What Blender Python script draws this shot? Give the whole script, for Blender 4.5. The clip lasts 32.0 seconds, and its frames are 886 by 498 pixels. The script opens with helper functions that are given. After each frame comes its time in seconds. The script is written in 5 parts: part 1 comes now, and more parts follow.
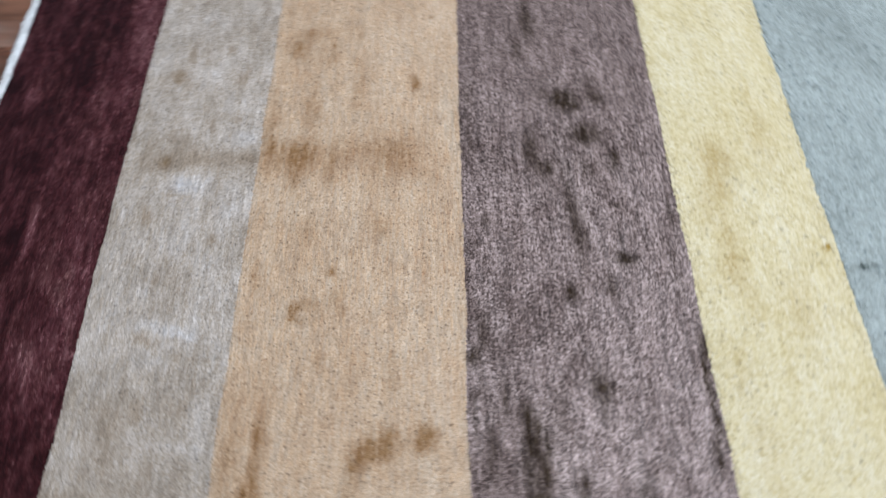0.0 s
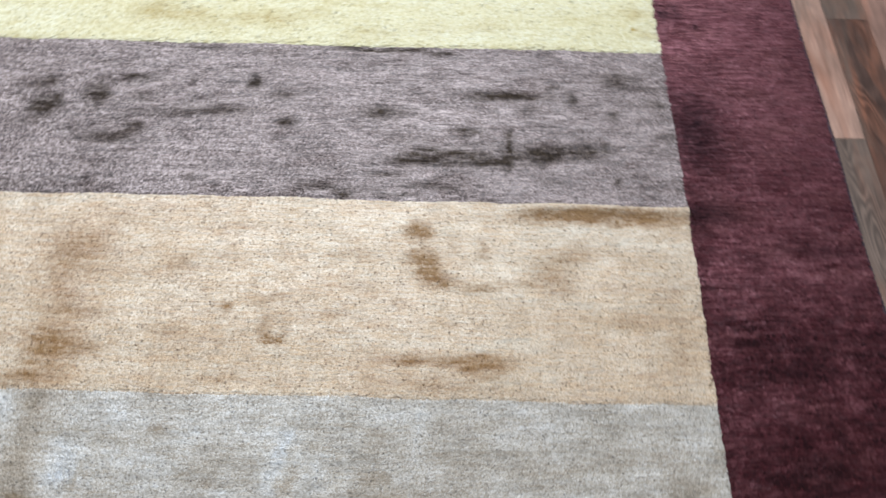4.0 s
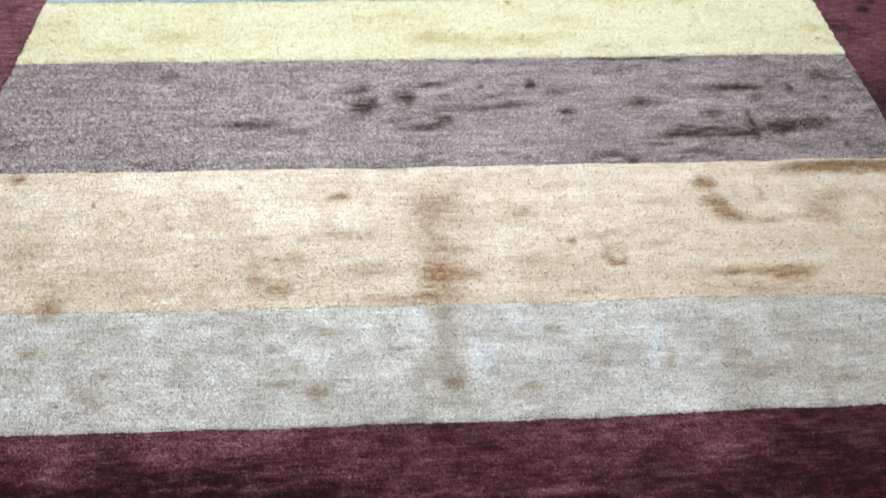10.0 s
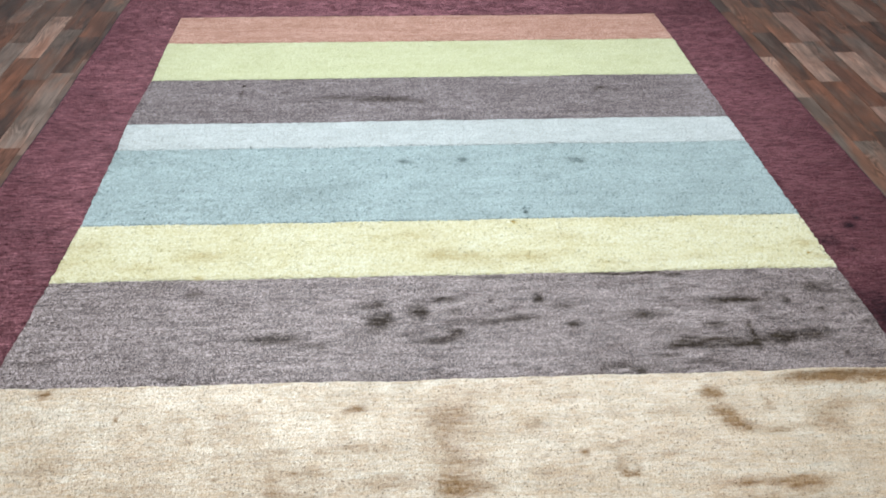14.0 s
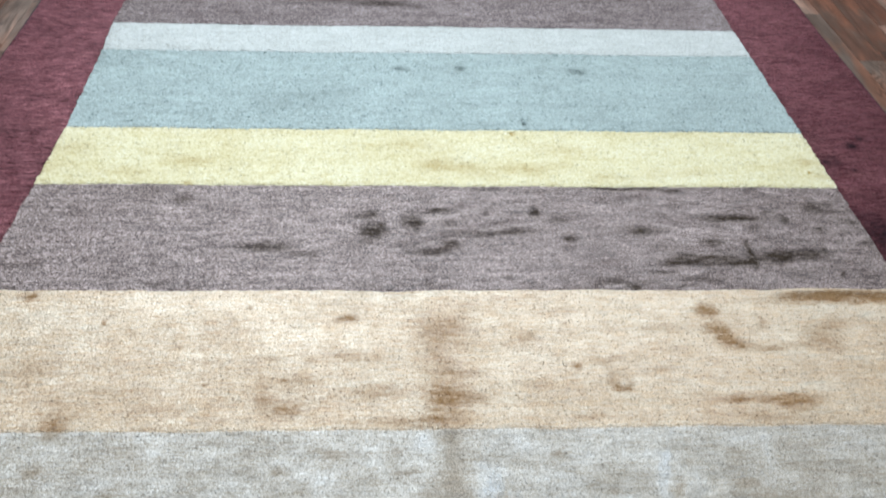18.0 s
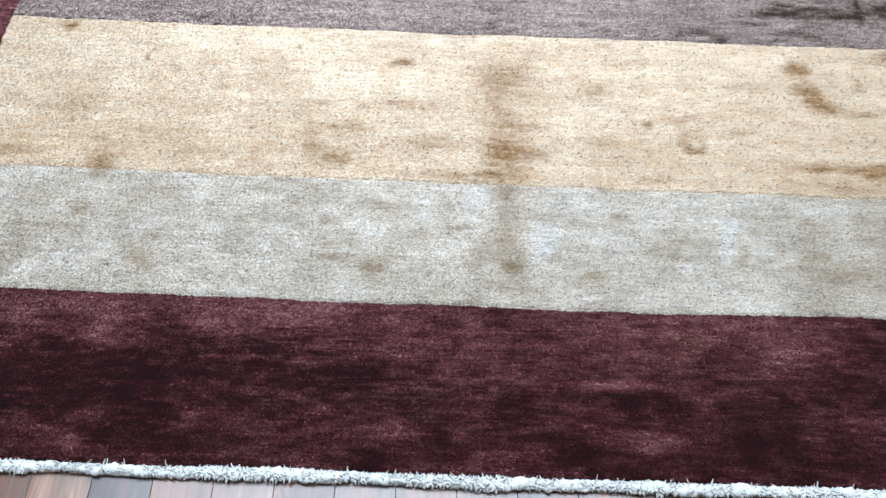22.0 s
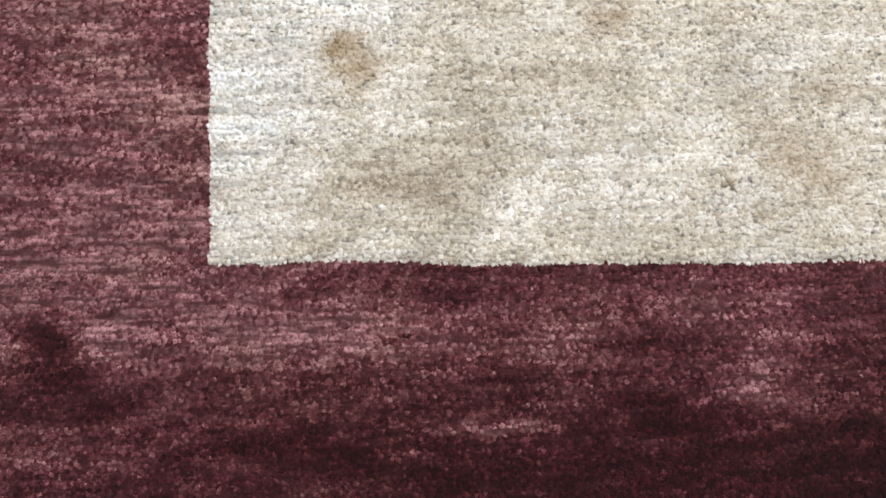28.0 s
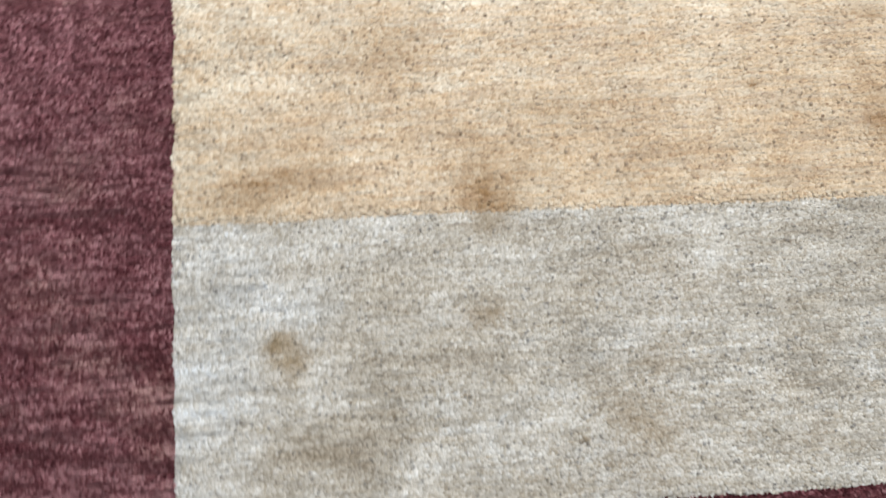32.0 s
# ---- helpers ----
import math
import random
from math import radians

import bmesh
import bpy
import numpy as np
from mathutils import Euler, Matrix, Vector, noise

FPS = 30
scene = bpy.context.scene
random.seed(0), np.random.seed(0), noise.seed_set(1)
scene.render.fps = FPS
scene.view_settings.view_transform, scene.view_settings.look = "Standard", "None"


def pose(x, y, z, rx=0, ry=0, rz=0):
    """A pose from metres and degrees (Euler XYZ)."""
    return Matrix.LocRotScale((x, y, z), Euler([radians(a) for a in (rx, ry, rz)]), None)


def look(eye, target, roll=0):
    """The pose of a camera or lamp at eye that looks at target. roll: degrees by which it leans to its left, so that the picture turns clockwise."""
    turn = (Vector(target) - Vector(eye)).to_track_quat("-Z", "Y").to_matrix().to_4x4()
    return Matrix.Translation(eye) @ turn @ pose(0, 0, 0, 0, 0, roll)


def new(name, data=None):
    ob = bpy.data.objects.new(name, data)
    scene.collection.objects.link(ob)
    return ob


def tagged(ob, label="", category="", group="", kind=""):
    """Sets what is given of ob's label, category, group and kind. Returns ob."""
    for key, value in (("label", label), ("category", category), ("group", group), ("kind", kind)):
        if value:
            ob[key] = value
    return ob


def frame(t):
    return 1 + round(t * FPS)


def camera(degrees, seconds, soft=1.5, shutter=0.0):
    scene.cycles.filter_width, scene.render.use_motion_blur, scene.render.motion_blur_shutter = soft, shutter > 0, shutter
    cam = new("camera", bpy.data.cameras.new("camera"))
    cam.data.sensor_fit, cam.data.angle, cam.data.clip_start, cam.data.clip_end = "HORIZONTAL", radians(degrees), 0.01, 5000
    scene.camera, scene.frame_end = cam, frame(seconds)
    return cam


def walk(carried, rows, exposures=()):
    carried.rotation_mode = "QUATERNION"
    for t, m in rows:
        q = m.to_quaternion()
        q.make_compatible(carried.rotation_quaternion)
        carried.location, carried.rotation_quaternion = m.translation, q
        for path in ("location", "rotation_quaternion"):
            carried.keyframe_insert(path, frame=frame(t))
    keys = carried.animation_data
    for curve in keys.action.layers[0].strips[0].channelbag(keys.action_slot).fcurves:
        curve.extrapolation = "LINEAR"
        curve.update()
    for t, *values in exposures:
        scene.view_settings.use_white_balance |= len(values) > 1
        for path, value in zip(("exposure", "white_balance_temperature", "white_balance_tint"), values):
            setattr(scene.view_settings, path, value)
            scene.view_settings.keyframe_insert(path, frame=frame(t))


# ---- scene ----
# camera: seconds, eye in metres, turn in degrees
cam = camera(52.77, 32.0, shutter=0.8)
ROWS = [
    (0, 1.9892, 0.5245, 1.1679, 36.75, -0.13, 89.14),
    (0.5, 1.9592, 0.3382, 1.1551, 35.41, -0.78, 77.93),
    (1, 1.9595, 0.2212, 1.1495, 34.52, -1.21, 71.74),
    (1.5, 1.9398, 0.0891, 1.1734, 32.62, -1.59, 64.00),
    (2, 1.8578, -0.0024, 1.1625, 31.19, -2.30, 49.49),
    (2.5, 1.7372, -0.1119, 1.1693, 31.13, -2.35, 35.58),
    (4.5, 1.4544, -0.3674, 1.1797, 34.79, -0.39, -2.47),
    (5, 1.3941, -0.4156, 1.1722, 34.46, -0.25, -1.68),
    (5.5, 1.2247, -0.4689, 1.1699, 33.44, -0.61, -4.35),
    (6, 1.1446, -0.5264, 1.1777, 33.89, -1.45, -3.85),
    (6.5, 1.1022, -0.6020, 1.1928, 35.08, -1.17, -2.35),
    (7, 0.9787, -0.6467, 1.1860, 35.63, -1.73, -2.75),
    (7.5, 0.8985, -0.6803, 1.1878, 34.67, -1.40, -2.78),
    (8, 0.8789, -0.7044, 1.1912, 34.78, -1.66, -2.24),
    (8.5, 0.8764, -0.7097, 1.1931, 36.01, -1.14, -2.19),
    (9, 0.8548, -0.7210, 1.1897, 38.17, -1.42, -2.57),
    (9.5, 0.8491, -0.7308, 1.2033, 40.08, -1.35, -3.03),
    (10, 0.8465, -0.7448, 1.2141, 42.45, -1.16, -3.12),
    (10.5, 0.8373, -0.7510, 1.2209, 44.29, -1.36, -3.41),
    (11, 0.8368, -0.7543, 1.2272, 46.16, -1.28, -3.39),
    (11.5, 0.8320, -0.7593, 1.2330, 47.74, -0.95, -3.23),
    (12, 0.8305, -0.7683, 1.2394, 49.39, -0.64, -3.27),
    (12.5, 0.8300, -0.7747, 1.2510, 51.15, -0.28, -2.99),
    (13, 0.8312, -0.7796, 1.2586, 52.85, -0.18, -2.87),
    (13.5, 0.8295, -0.7846, 1.2614, 54.39, -0.37, -3.02),
    (14, 0.8264, -0.7824, 1.2649, 55.62, -0.62, -3.18),
    (14.5, 0.8275, -0.7810, 1.2676, 56.66, -0.68, -3.25),
    (16.5, 0.8214, -0.7773, 1.2661, 56.27, -1.32, -3.07),
    (17, 0.8188, -0.7730, 1.2572, 54.51, -1.73, -2.81),
    (17.5, 0.8147, -0.7648, 1.2437, 52.32, -2.15, -2.72),
    (18, 0.8153, -0.7596, 1.2341, 50.22, -2.21, -2.86),
    (18.5, 0.8189, -0.7570, 1.2205, 48.06, -2.05, -2.79),
    (19, 0.8199, -0.7557, 1.2097, 45.86, -2.00, -2.78),
    (19.5, 0.8237, -0.7579, 1.1934, 43.59, -1.80, -2.87),
    (20, 0.8209, -0.7514, 1.1813, 40.90, -1.75, -3.09),
    (20.5, 0.8191, -0.7545, 1.1662, 38.66, -1.89, -3.12),
    (21, 0.8137, -0.7550, 1.1605, 37.00, -2.29, -2.89),
    (21.5, 0.8121, -0.7366, 1.1605, 36.10, -2.55, -2.08),
    (22, 0.8294, -0.6880, 1.1685, 33.93, -0.94, 1.77),
    (22.5, 0.7353, -0.6580, 1.1614, 33.05, -0.67, 1.51),
    (23, 0.5349, -0.6229, 1.1765, 31.71, -0.86, -1.45),
    (23.5, 0.4355, -0.5452, 1.1430, 29.04, -0.90, -1.16),
    (24, 0.3590, -0.4370, 1.1144, 23.21, 0.79, -0.79),
    (24.5, 0.2500, -0.3303, 1.0753, 19.10, -1.00, -2.74),
    (25, 0.1832, -0.2039, 1.0186, 14.52, -2.36, -3.35),
    (25.5, 0.1988, -0.1003, 0.9466, 10.10, 0.41, -0.44),
    (26, 0.1636, -0.0342, 0.8312, 6.13, -2.11, -0.51),
    (26.5, 0.1424, 0.0100, 0.6938, 1.70, -1.62, -0.76),
    (28.5, 0.1331, -0.0511, 0.5411, 5.23, 0.00, -1.19),
    (29, 0.1288, -0.0521, 0.5395, 5.06, 0.22, -1.28),
    (29.5, 0.1292, -0.0527, 0.5433, 5.57, 0.03, -1.46),
    (30, 0.1311, -0.0482, 0.5541, 7.03, -0.42, -1.33),
    (30.5, 0.1361, -0.0493, 0.5936, 9.71, -0.94, -0.96),
    (31, 0.1596, -0.0380, 0.6693, 12.60, -2.13, -0.74),
    (31.5, 0.1743, -0.0167, 0.7055, 13.80, -2.49, -0.79),
    (32, 0.1642, 0.0405, 0.7120, 12.85, -3.12, -3.94),
]
EXPOSURES = [(0.0, -0.55, 5850, 16), (1.0, -0.5, 5850, 20), (2.5, -0.45, 5850, 16), (4.5, -0.28, 5650, 10), (9.0, -0.16, 5680, 9), (10.0, -0.25, 5720, 8), (14.0, -0.3, 5700, 7), (17.0, -0.3, 5700, 7), (19.0, -0.25, 5610, 7), (21.0, -0.03, 5620, 9), (22.0, -0.15, 5720, 9), (24.0, -0.05, 5850, 9), (26.0, 0.06, 6050, 11), (29.0, 0.1, 6400, 12), (30.2, 0.05, 6400, 11), (31.0, -0.22, 6300, 10), (32.0, -0.22, 6100, 10)]
walk(cam, [(t, pose(x, y, z, rx, ry, rz)) for t, x, y, z, rx, ry, rz in ROWS], EXPOSURES)

import functools

# ---- light: an assumed overhead source, one area lamp in an added ceiling opening ----
world = bpy.data.worlds.new("world")
scene.world = world
world.use_nodes = True
sky = world.node_tree.nodes.new("ShaderNodeTexSky")
sky.sky_type, sky.sun_disc = "NISHITA", False
sky.sun_elevation, sky.sun_rotation = radians(40), radians(200)
world.node_tree.links.new(sky.outputs[0], world.node_tree.nodes["Background"].inputs[0])
world.node_tree.nodes["Background"].inputs[1].default_value = 0.1

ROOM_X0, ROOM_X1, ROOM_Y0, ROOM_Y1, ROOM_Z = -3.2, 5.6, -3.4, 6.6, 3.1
LAMP_X, LAMP_Y = 0.75, 1.35


def area_lamp(name, place, target, width, height, watts, colour):
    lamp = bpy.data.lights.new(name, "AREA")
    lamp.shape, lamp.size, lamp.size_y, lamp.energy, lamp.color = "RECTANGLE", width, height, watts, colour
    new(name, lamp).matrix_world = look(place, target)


# the light comes from above; its skylight shape and size are assumed
area_lamp("skylight_light", (LAMP_X, LAMP_Y, ROOM_Z + 0.05), (LAMP_X, LAMP_Y, 0), 3.2, 3.4, 302, (0.90, 0.96, 1.0))


# ---- materials ----
def shader(name):
    m = bpy.data.materials.new(name)
    m.use_nodes = True
    return m, m.node_tree.nodes, m.node_tree.links, m.node_tree.nodes["Principled BSDF"]


def put(nodes, links, kind, values=None, **wires):
    """A node with its sockets set: numbers go in as values, sockets as links. Keys are s0, s1, ... or socket names."""
    n = nodes.new(kind)
    for key, value in (values or {}).items():
        if key == "op":
            n.operation = value
        elif key == "attr":
            n.attribute_name = value
        elif key == "blend":
            n.data_type, n.blend_type = "RGBA", value
        elif key == "feature":
            n.feature = value
        elif key == "clamp":
            n.use_clamp = value
    for key, value in wires.items():
        s = n.inputs[int(key[1:])] if key[0] == "s" and key[1:].isdigit() else n.inputs[key]
        if isinstance(value, bpy.types.NodeSocket):
            links.new(value, s)
        else:
            s.default_value = value
    return n


def rgba(c):
    return (c[0], c[1], c[2], 1.0)


def srgb(r, g, b):
    return tuple(((v / 255 + 0.055) / 1.055) ** 2.4 if v > 10 else v / 255 / 12.92 for v in (r, g, b))


RISE = 0.5  # how far yarn that stands up or lies flat departs from the common lean


def pile(name, dark, mid, light, stain, fleck, gloss, streak=0.5, flecks=0.5, silk_share=0.26, swing=0.8, mottle=0.9, dash=0.5, tinge=0.0, grit=1.0, sleek=0.6, comb=1.35, lean=0.62, nub=0.42, top_tone=None, fuzz=0.04):
    """Hand-knotted wool: dark, mid and light tones; knot rows run along x; stain, fleck and gloss are colours."""
    m, nodes, links, bsdf = shader(name)

    def node(kind, values=None, **wires):
        return put(nodes, links, kind, values, **wires)

    def maths(op, a, b=0.0, c=0.0):
        return node("ShaderNodeMath", {"op": op}, s0=a, s1=b, s2=c).outputs[0]

    def mixed(fac, a, b, blend="MIX"):
        n = node("ShaderNodeMix", {"blend": blend})
        for k, v in ((0, fac), (6, a), (7, b)):
            if isinstance(v, bpy.types.NodeSocket):
                links.new(v, n.inputs[k])
            else:
                n.inputs[k].default_value = v
        return n.outputs[2]

    where = node("ShaderNodeTexCoord").outputs["Object"]

    def grain(sx, sy, detail=2.0, rough=0.6):
        mp = node("ShaderNodeMapping", s0=where, Scale=(sx, sy, 60.0))
        return node("ShaderNodeTexNoise", Vector=mp.outputs[0], Scale=1.0, Detail=detail, Roughness=rough).outputs[0]

    nap = node("ShaderNodeAttribute", {"attr": "nap"}).outputs["Fac"]
    tuft = node("ShaderNodeAttribute", {"attr": "tuft"}).outputs["Fac"]
    soil = node("ShaderNodeAttribute", {"attr": "stain"}).outputs["Fac"]
    lie = node("ShaderNodeAttribute", {"attr": "lie"}).outputs["Fac"]
    rows_ = grain(22.0, 210.0, 3.0)
    rows_wide = grain(5.0, 60.0, 2.0)
    hair = grain(600.0, 700.0, 2.0, 0.7)
    patch = grain(9.0, 14.0, 3.0)

    # tone: 0 dark, 0.5 mid, 1 light
    tone = maths("MULTIPLY_ADD", maths("SUBTRACT", rows_, 0.5), streak, 0.5)
    tone = maths("MULTIPLY_ADD", maths("SUBTRACT", rows_wide, 0.5), streak * 0.6, tone)
    tone = maths("MULTIPLY_ADD", maths("SUBTRACT", hair, 0.5), 1.1 * grit, tone)
    tone = maths("MULTIPLY_ADD", maths("SUBTRACT", grain(1300.0, 1500.0, 1.0), 0.5), 1.5 * grit, tone)
    tone = maths("MULTIPLY_ADD", maths("SUBTRACT", grain(110.0, 330.0, 2.0, 0.6), 0.5), 0.75 * grit, tone)
    tone = maths("MULTIPLY_ADD", maths("SUBTRACT", patch, 0.5), mottle, tone)
    tone = maths("MULTIPLY_ADD", maths("SUBTRACT", grain(20.0, 60.0, 3.0), 0.5), 0.65 * mottle, tone)
    tone = maths("MULTIPLY_ADD", maths("SUBTRACT", tuft, 0.5), nub, tone)
    # nap shifts the colour itself: the pile's sheen is painted in here
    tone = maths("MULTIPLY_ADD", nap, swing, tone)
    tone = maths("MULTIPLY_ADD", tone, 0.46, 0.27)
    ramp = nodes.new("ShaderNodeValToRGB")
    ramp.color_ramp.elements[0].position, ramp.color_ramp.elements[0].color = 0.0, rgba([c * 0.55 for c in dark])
    ramp.color_ramp.elements[1].position, ramp.color_ramp.elements[1].color = 1.0, rgba(top_tone or [min(0.9, c * 1.45) for c in light])
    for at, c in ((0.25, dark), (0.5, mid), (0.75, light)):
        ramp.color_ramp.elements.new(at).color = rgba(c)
    links.new(tone, ramp.inputs[0])
    colour = ramp.outputs[0]
    if tinge:
        colour = mixed(node("ShaderNodeMapRange", s0=grain(8.0, 15.0, 4.0, 0.7), s1=0.48, s2=0.66, s3=0.0, s4=tinge).outputs[0], colour, rgba((1.0, 1.5, 1.0)), "MULTIPLY")
    # single yarns lean to a duller brown
    duller = maths("MULTIPLY", maths("LESS_THAN", tuft, 0.35), 0.45)
    colour = mixed(duller, colour, rgba((0.87, 0.85, 0.81)), "MULTIPLY")

    # dark flecks: single knots of another yarn, and shadow gaps between tufts painted in
    spots = node("ShaderNodeMapRange", s0=tuft, s1=0.984, s2=0.986, s3=0.0, s4=flecks).outputs[0]
    colour = mixed(spots, colour, rgba(fleck))
    specks = node("ShaderNodeMapRange", s0=grain(170.0, 380.0, 1.0), s1=0.64, s2=0.69, s3=0.0, s4=flecks * 0.8).outputs[0]
    colour = mixed(specks, colour, rgba(fleck))
    dull = maths("MULTIPLY", maths("SUBTRACT", 1.0, spots), maths("SUBTRACT", 1.0, specks))

    # stains soak in unevenly
    ragged = maths("MULTIPLY_ADD", maths("SUBTRACT", grain(75.0, 120.0, 4.0, 0.65), 0.5), maths("MULTIPLY_ADD", soil, -0.45, 0.9), 1.08)
    soiled = node("ShaderNodeMath", {"op": "MULTIPLY", "clamp": True}, s0=soil, s1=ragged).outputs[0]
    # a stain dyes the yarn, so that its light and dark ends still show
    dyed = mixed(1.0, colour, rgba([c / max(m_, 0.02) for c, m_ in zip(stain, mid)]), "MULTIPLY")
    colour = mixed(soiled, colour, mixed(0.35, dyed, rgba(stain)))
    links.new(colour, bsdf.inputs["Base Color"])
    bsdf.inputs["Roughness"].default_value = 0.85
    bsdf.inputs["Specular IOR Level"].default_value = 0.06
    bsdf.inputs["Sheen Weight"].default_value = fuzz
    bsdf.inputs["Sheen Tint"].default_value = rgba([0.9, 0.82, 1.0])
    bsdf.inputs["Sheen Roughness"].default_value = 0.5
    bump = node("ShaderNodeBump", Strength=0.4, Distance=0.0010, Height=hair)
    links.new(bump.outputs[0], bsdf.inputs["Normal"])

    shine = maths("ADD", node("ShaderNodeMapRange", s0=grain(26.0, 260.0, 3.0, 0.7), s1=0.38, s2=0.62, s3=-dash, s4=dash).outputs[0], 1.0)
    # silky flanks of the yarn: the pile leans to the south, less or more by nap and lie
    tilt = node("ShaderNodeCombineXYZ", s0=maths("MULTIPLY_ADD", tuft, 0.4, -0.2), s1=maths("MULTIPLY_ADD", lie, RISE, maths("MULTIPLY_ADD", maths("FRACT", maths("MULTIPLY", tuft, 57.0)), 0.36, maths("MULTIPLY_ADD", nap, -0.25, -lean - 0.18))), s2=1.0)
    flank = node("ShaderNodeVectorMath", {"op": "NORMALIZE"}, s0=tilt.outputs[0])
    silk = node("ShaderNodeBsdfAnisotropic", Color=mixed(0.5, colour, rgba(gloss), "MIX"), Roughness=sleek, Normal=flank.outputs[0])
    both = node("ShaderNodeMixShader", Fac=maths("MULTIPLY", maths("MULTIPLY", maths("SUBTRACT", 1.0, maths("MULTIPLY", soiled, 0.9)), maths("MULTIPLY", maths("MULTIPLY", maths("MAXIMUM", maths("MULTIPLY_ADD", nap, comb, 1.0), 0.05), dull), shine)), silk_share), s1=bsdf.outputs[0], s2=silk.outputs[0])
    links.new(both.outputs[0], nodes["Material Output"].inputs[0])
    return m


BROWN = srgb(46, 35, 24)
RUST = srgb(134, 101, 64)
PILE = {
    "border": pile("mulberry_pile", srgb(33, 8, 9), srgb(54, 17, 19), srgb(100, 55, 57), srgb(13, 3, 5), srgb(20, 6, 8), srgb(208, 146, 148), 0.7, 0.04, 0.25, 1.3, 0.5, 0.85, 0.3, 0.95, 0.47, 2.1, nub=0.78, top_tone=srgb(162, 116, 115), fuzz=0.10),
    "silver": pile("silver_pile", srgb(130, 114, 92), srgb(182, 168, 148), srgb(226, 218, 206), srgb(129, 109, 82), srgb(72, 65, 60), srgb(236, 235, 230), 0.7, 0.66, 0.35, mottle=0.95, grit=0.54, nub=0.42, comb=1.0),
    "gold": pile("gold_pile", srgb(156, 117, 80), srgb(199, 168, 131), srgb(226, 207, 179), RUST, srgb(84, 58, 40), srgb(243, 247, 238), 0.7, 0.64, 0.37, 0.65, 0.42, grit=0.44, nub=0.34, comb=0.6),
    "grey": pile("grey_pile", srgb(46, 35, 31), srgb(103, 86, 78), srgb(164, 146, 137), BROWN, srgb(40, 31, 29), srgb(220, 205, 195), 1.15, 0.5, 0.18, grit=1.75, mottle=0.5, sleek=0.5, lean=0.34, nub=0.75),
    "yellow": pile("yellow_pile", srgb(174, 156, 102), srgb(199, 186, 144), srgb(213, 205, 176), srgb(150, 122, 50), srgb(120, 106, 66), srgb(236, 232, 218), 0.5, 0.4, 0.07, 0.8, 0.5, grit=0.5, nub=0.3),
    "teal": pile("teal_pile", srgb(114, 121, 114), srgb(148, 155, 147), srgb(172, 179, 171), srgb(54, 62, 56), srgb(80, 94, 94), srgb(190, 200, 194), 0.6, 0.65, 0.09, mottle=0.4, grit=0.55, nub=0.32),
    "white": pile("ivory_pile", srgb(150, 148, 139), srgb(176, 174, 164), srgb(202, 200, 191), srgb(130, 120, 102), srgb(124, 126, 124), srgb(212, 212, 206), 0.5, 0.35, 0.08, mottle=0.3, grit=0.5, nub=0.2),
    "grey2": pile("grey_pile_far", srgb(64, 53, 49), srgb(108, 93, 87), srgb(150, 136, 130), BROWN, srgb(56, 46, 43), srgb(194, 185, 180), 1.1, 0.5, 0.11, mottle=0.3, nub=0.6),
    "yellow2": pile("yellow_pile_far", srgb(170, 164, 114), srgb(190, 184, 140), srgb(208, 202, 164), srgb(150, 122, 50), srgb(140, 132, 80), srgb(222, 226, 204), 0.4, 0.2, 0.07, mottle=0.3, grit=0.4, nub=0.15),
    "orange": pile("orange_pile", srgb(140, 97, 76), srgb(174, 129, 106), srgb(202, 162, 142), srgb(124, 76, 50), srgb(122, 80, 62), srgb(218, 196, 184), 1.2, 0.3, 0.07, mottle=0.4, grit=0.8, nub=0.35),
}


def plain(name, colour, rough=0.6, vary=0.06, scale=12.0):
    m, nodes, links, bsdf = shader(name)
    where = nodes.new("ShaderNodeTexCoord").outputs["Object"]
    n = put(nodes, links, "ShaderNodeTexNoise", Vector=where, Scale=scale, Detail=4.0)
    mx = nodes.new("ShaderNodeMix")
    mx.data_type = "RGBA"
    links.new(n.outputs[0], mx.inputs[0])
    mx.inputs[6].default_value = rgba([c * (1 - vary) for c in colour])
    mx.inputs[7].default_value = rgba([min(1, c * (1 + vary)) for c in colour])
    links.new(mx.outputs[2], bsdf.inputs["Base Color"])
    bsdf.inputs["Roughness"].default_value = rough
    return m


# colour of the unseen walls, kept dark to dim the floor's reflections
WALL_PAINT = plain("wall_paint", (0.42, 0.39, 0.36), 0.8)
COTTON = plain("cotton_fringe", (0.74, 0.75, 0.71), 0.9, 0.18, 220.0)
WARP = plain("rug_backing", (0.10, 0.06, 0.06), 0.9)
SELVEDGE = plain("selvedge_wool", (0.035, 0.016, 0.02), 0.85, 0.3, 150.0)
SUBFLOOR = plain("floor_joint", (0.03, 0.022, 0.018), 0.8)


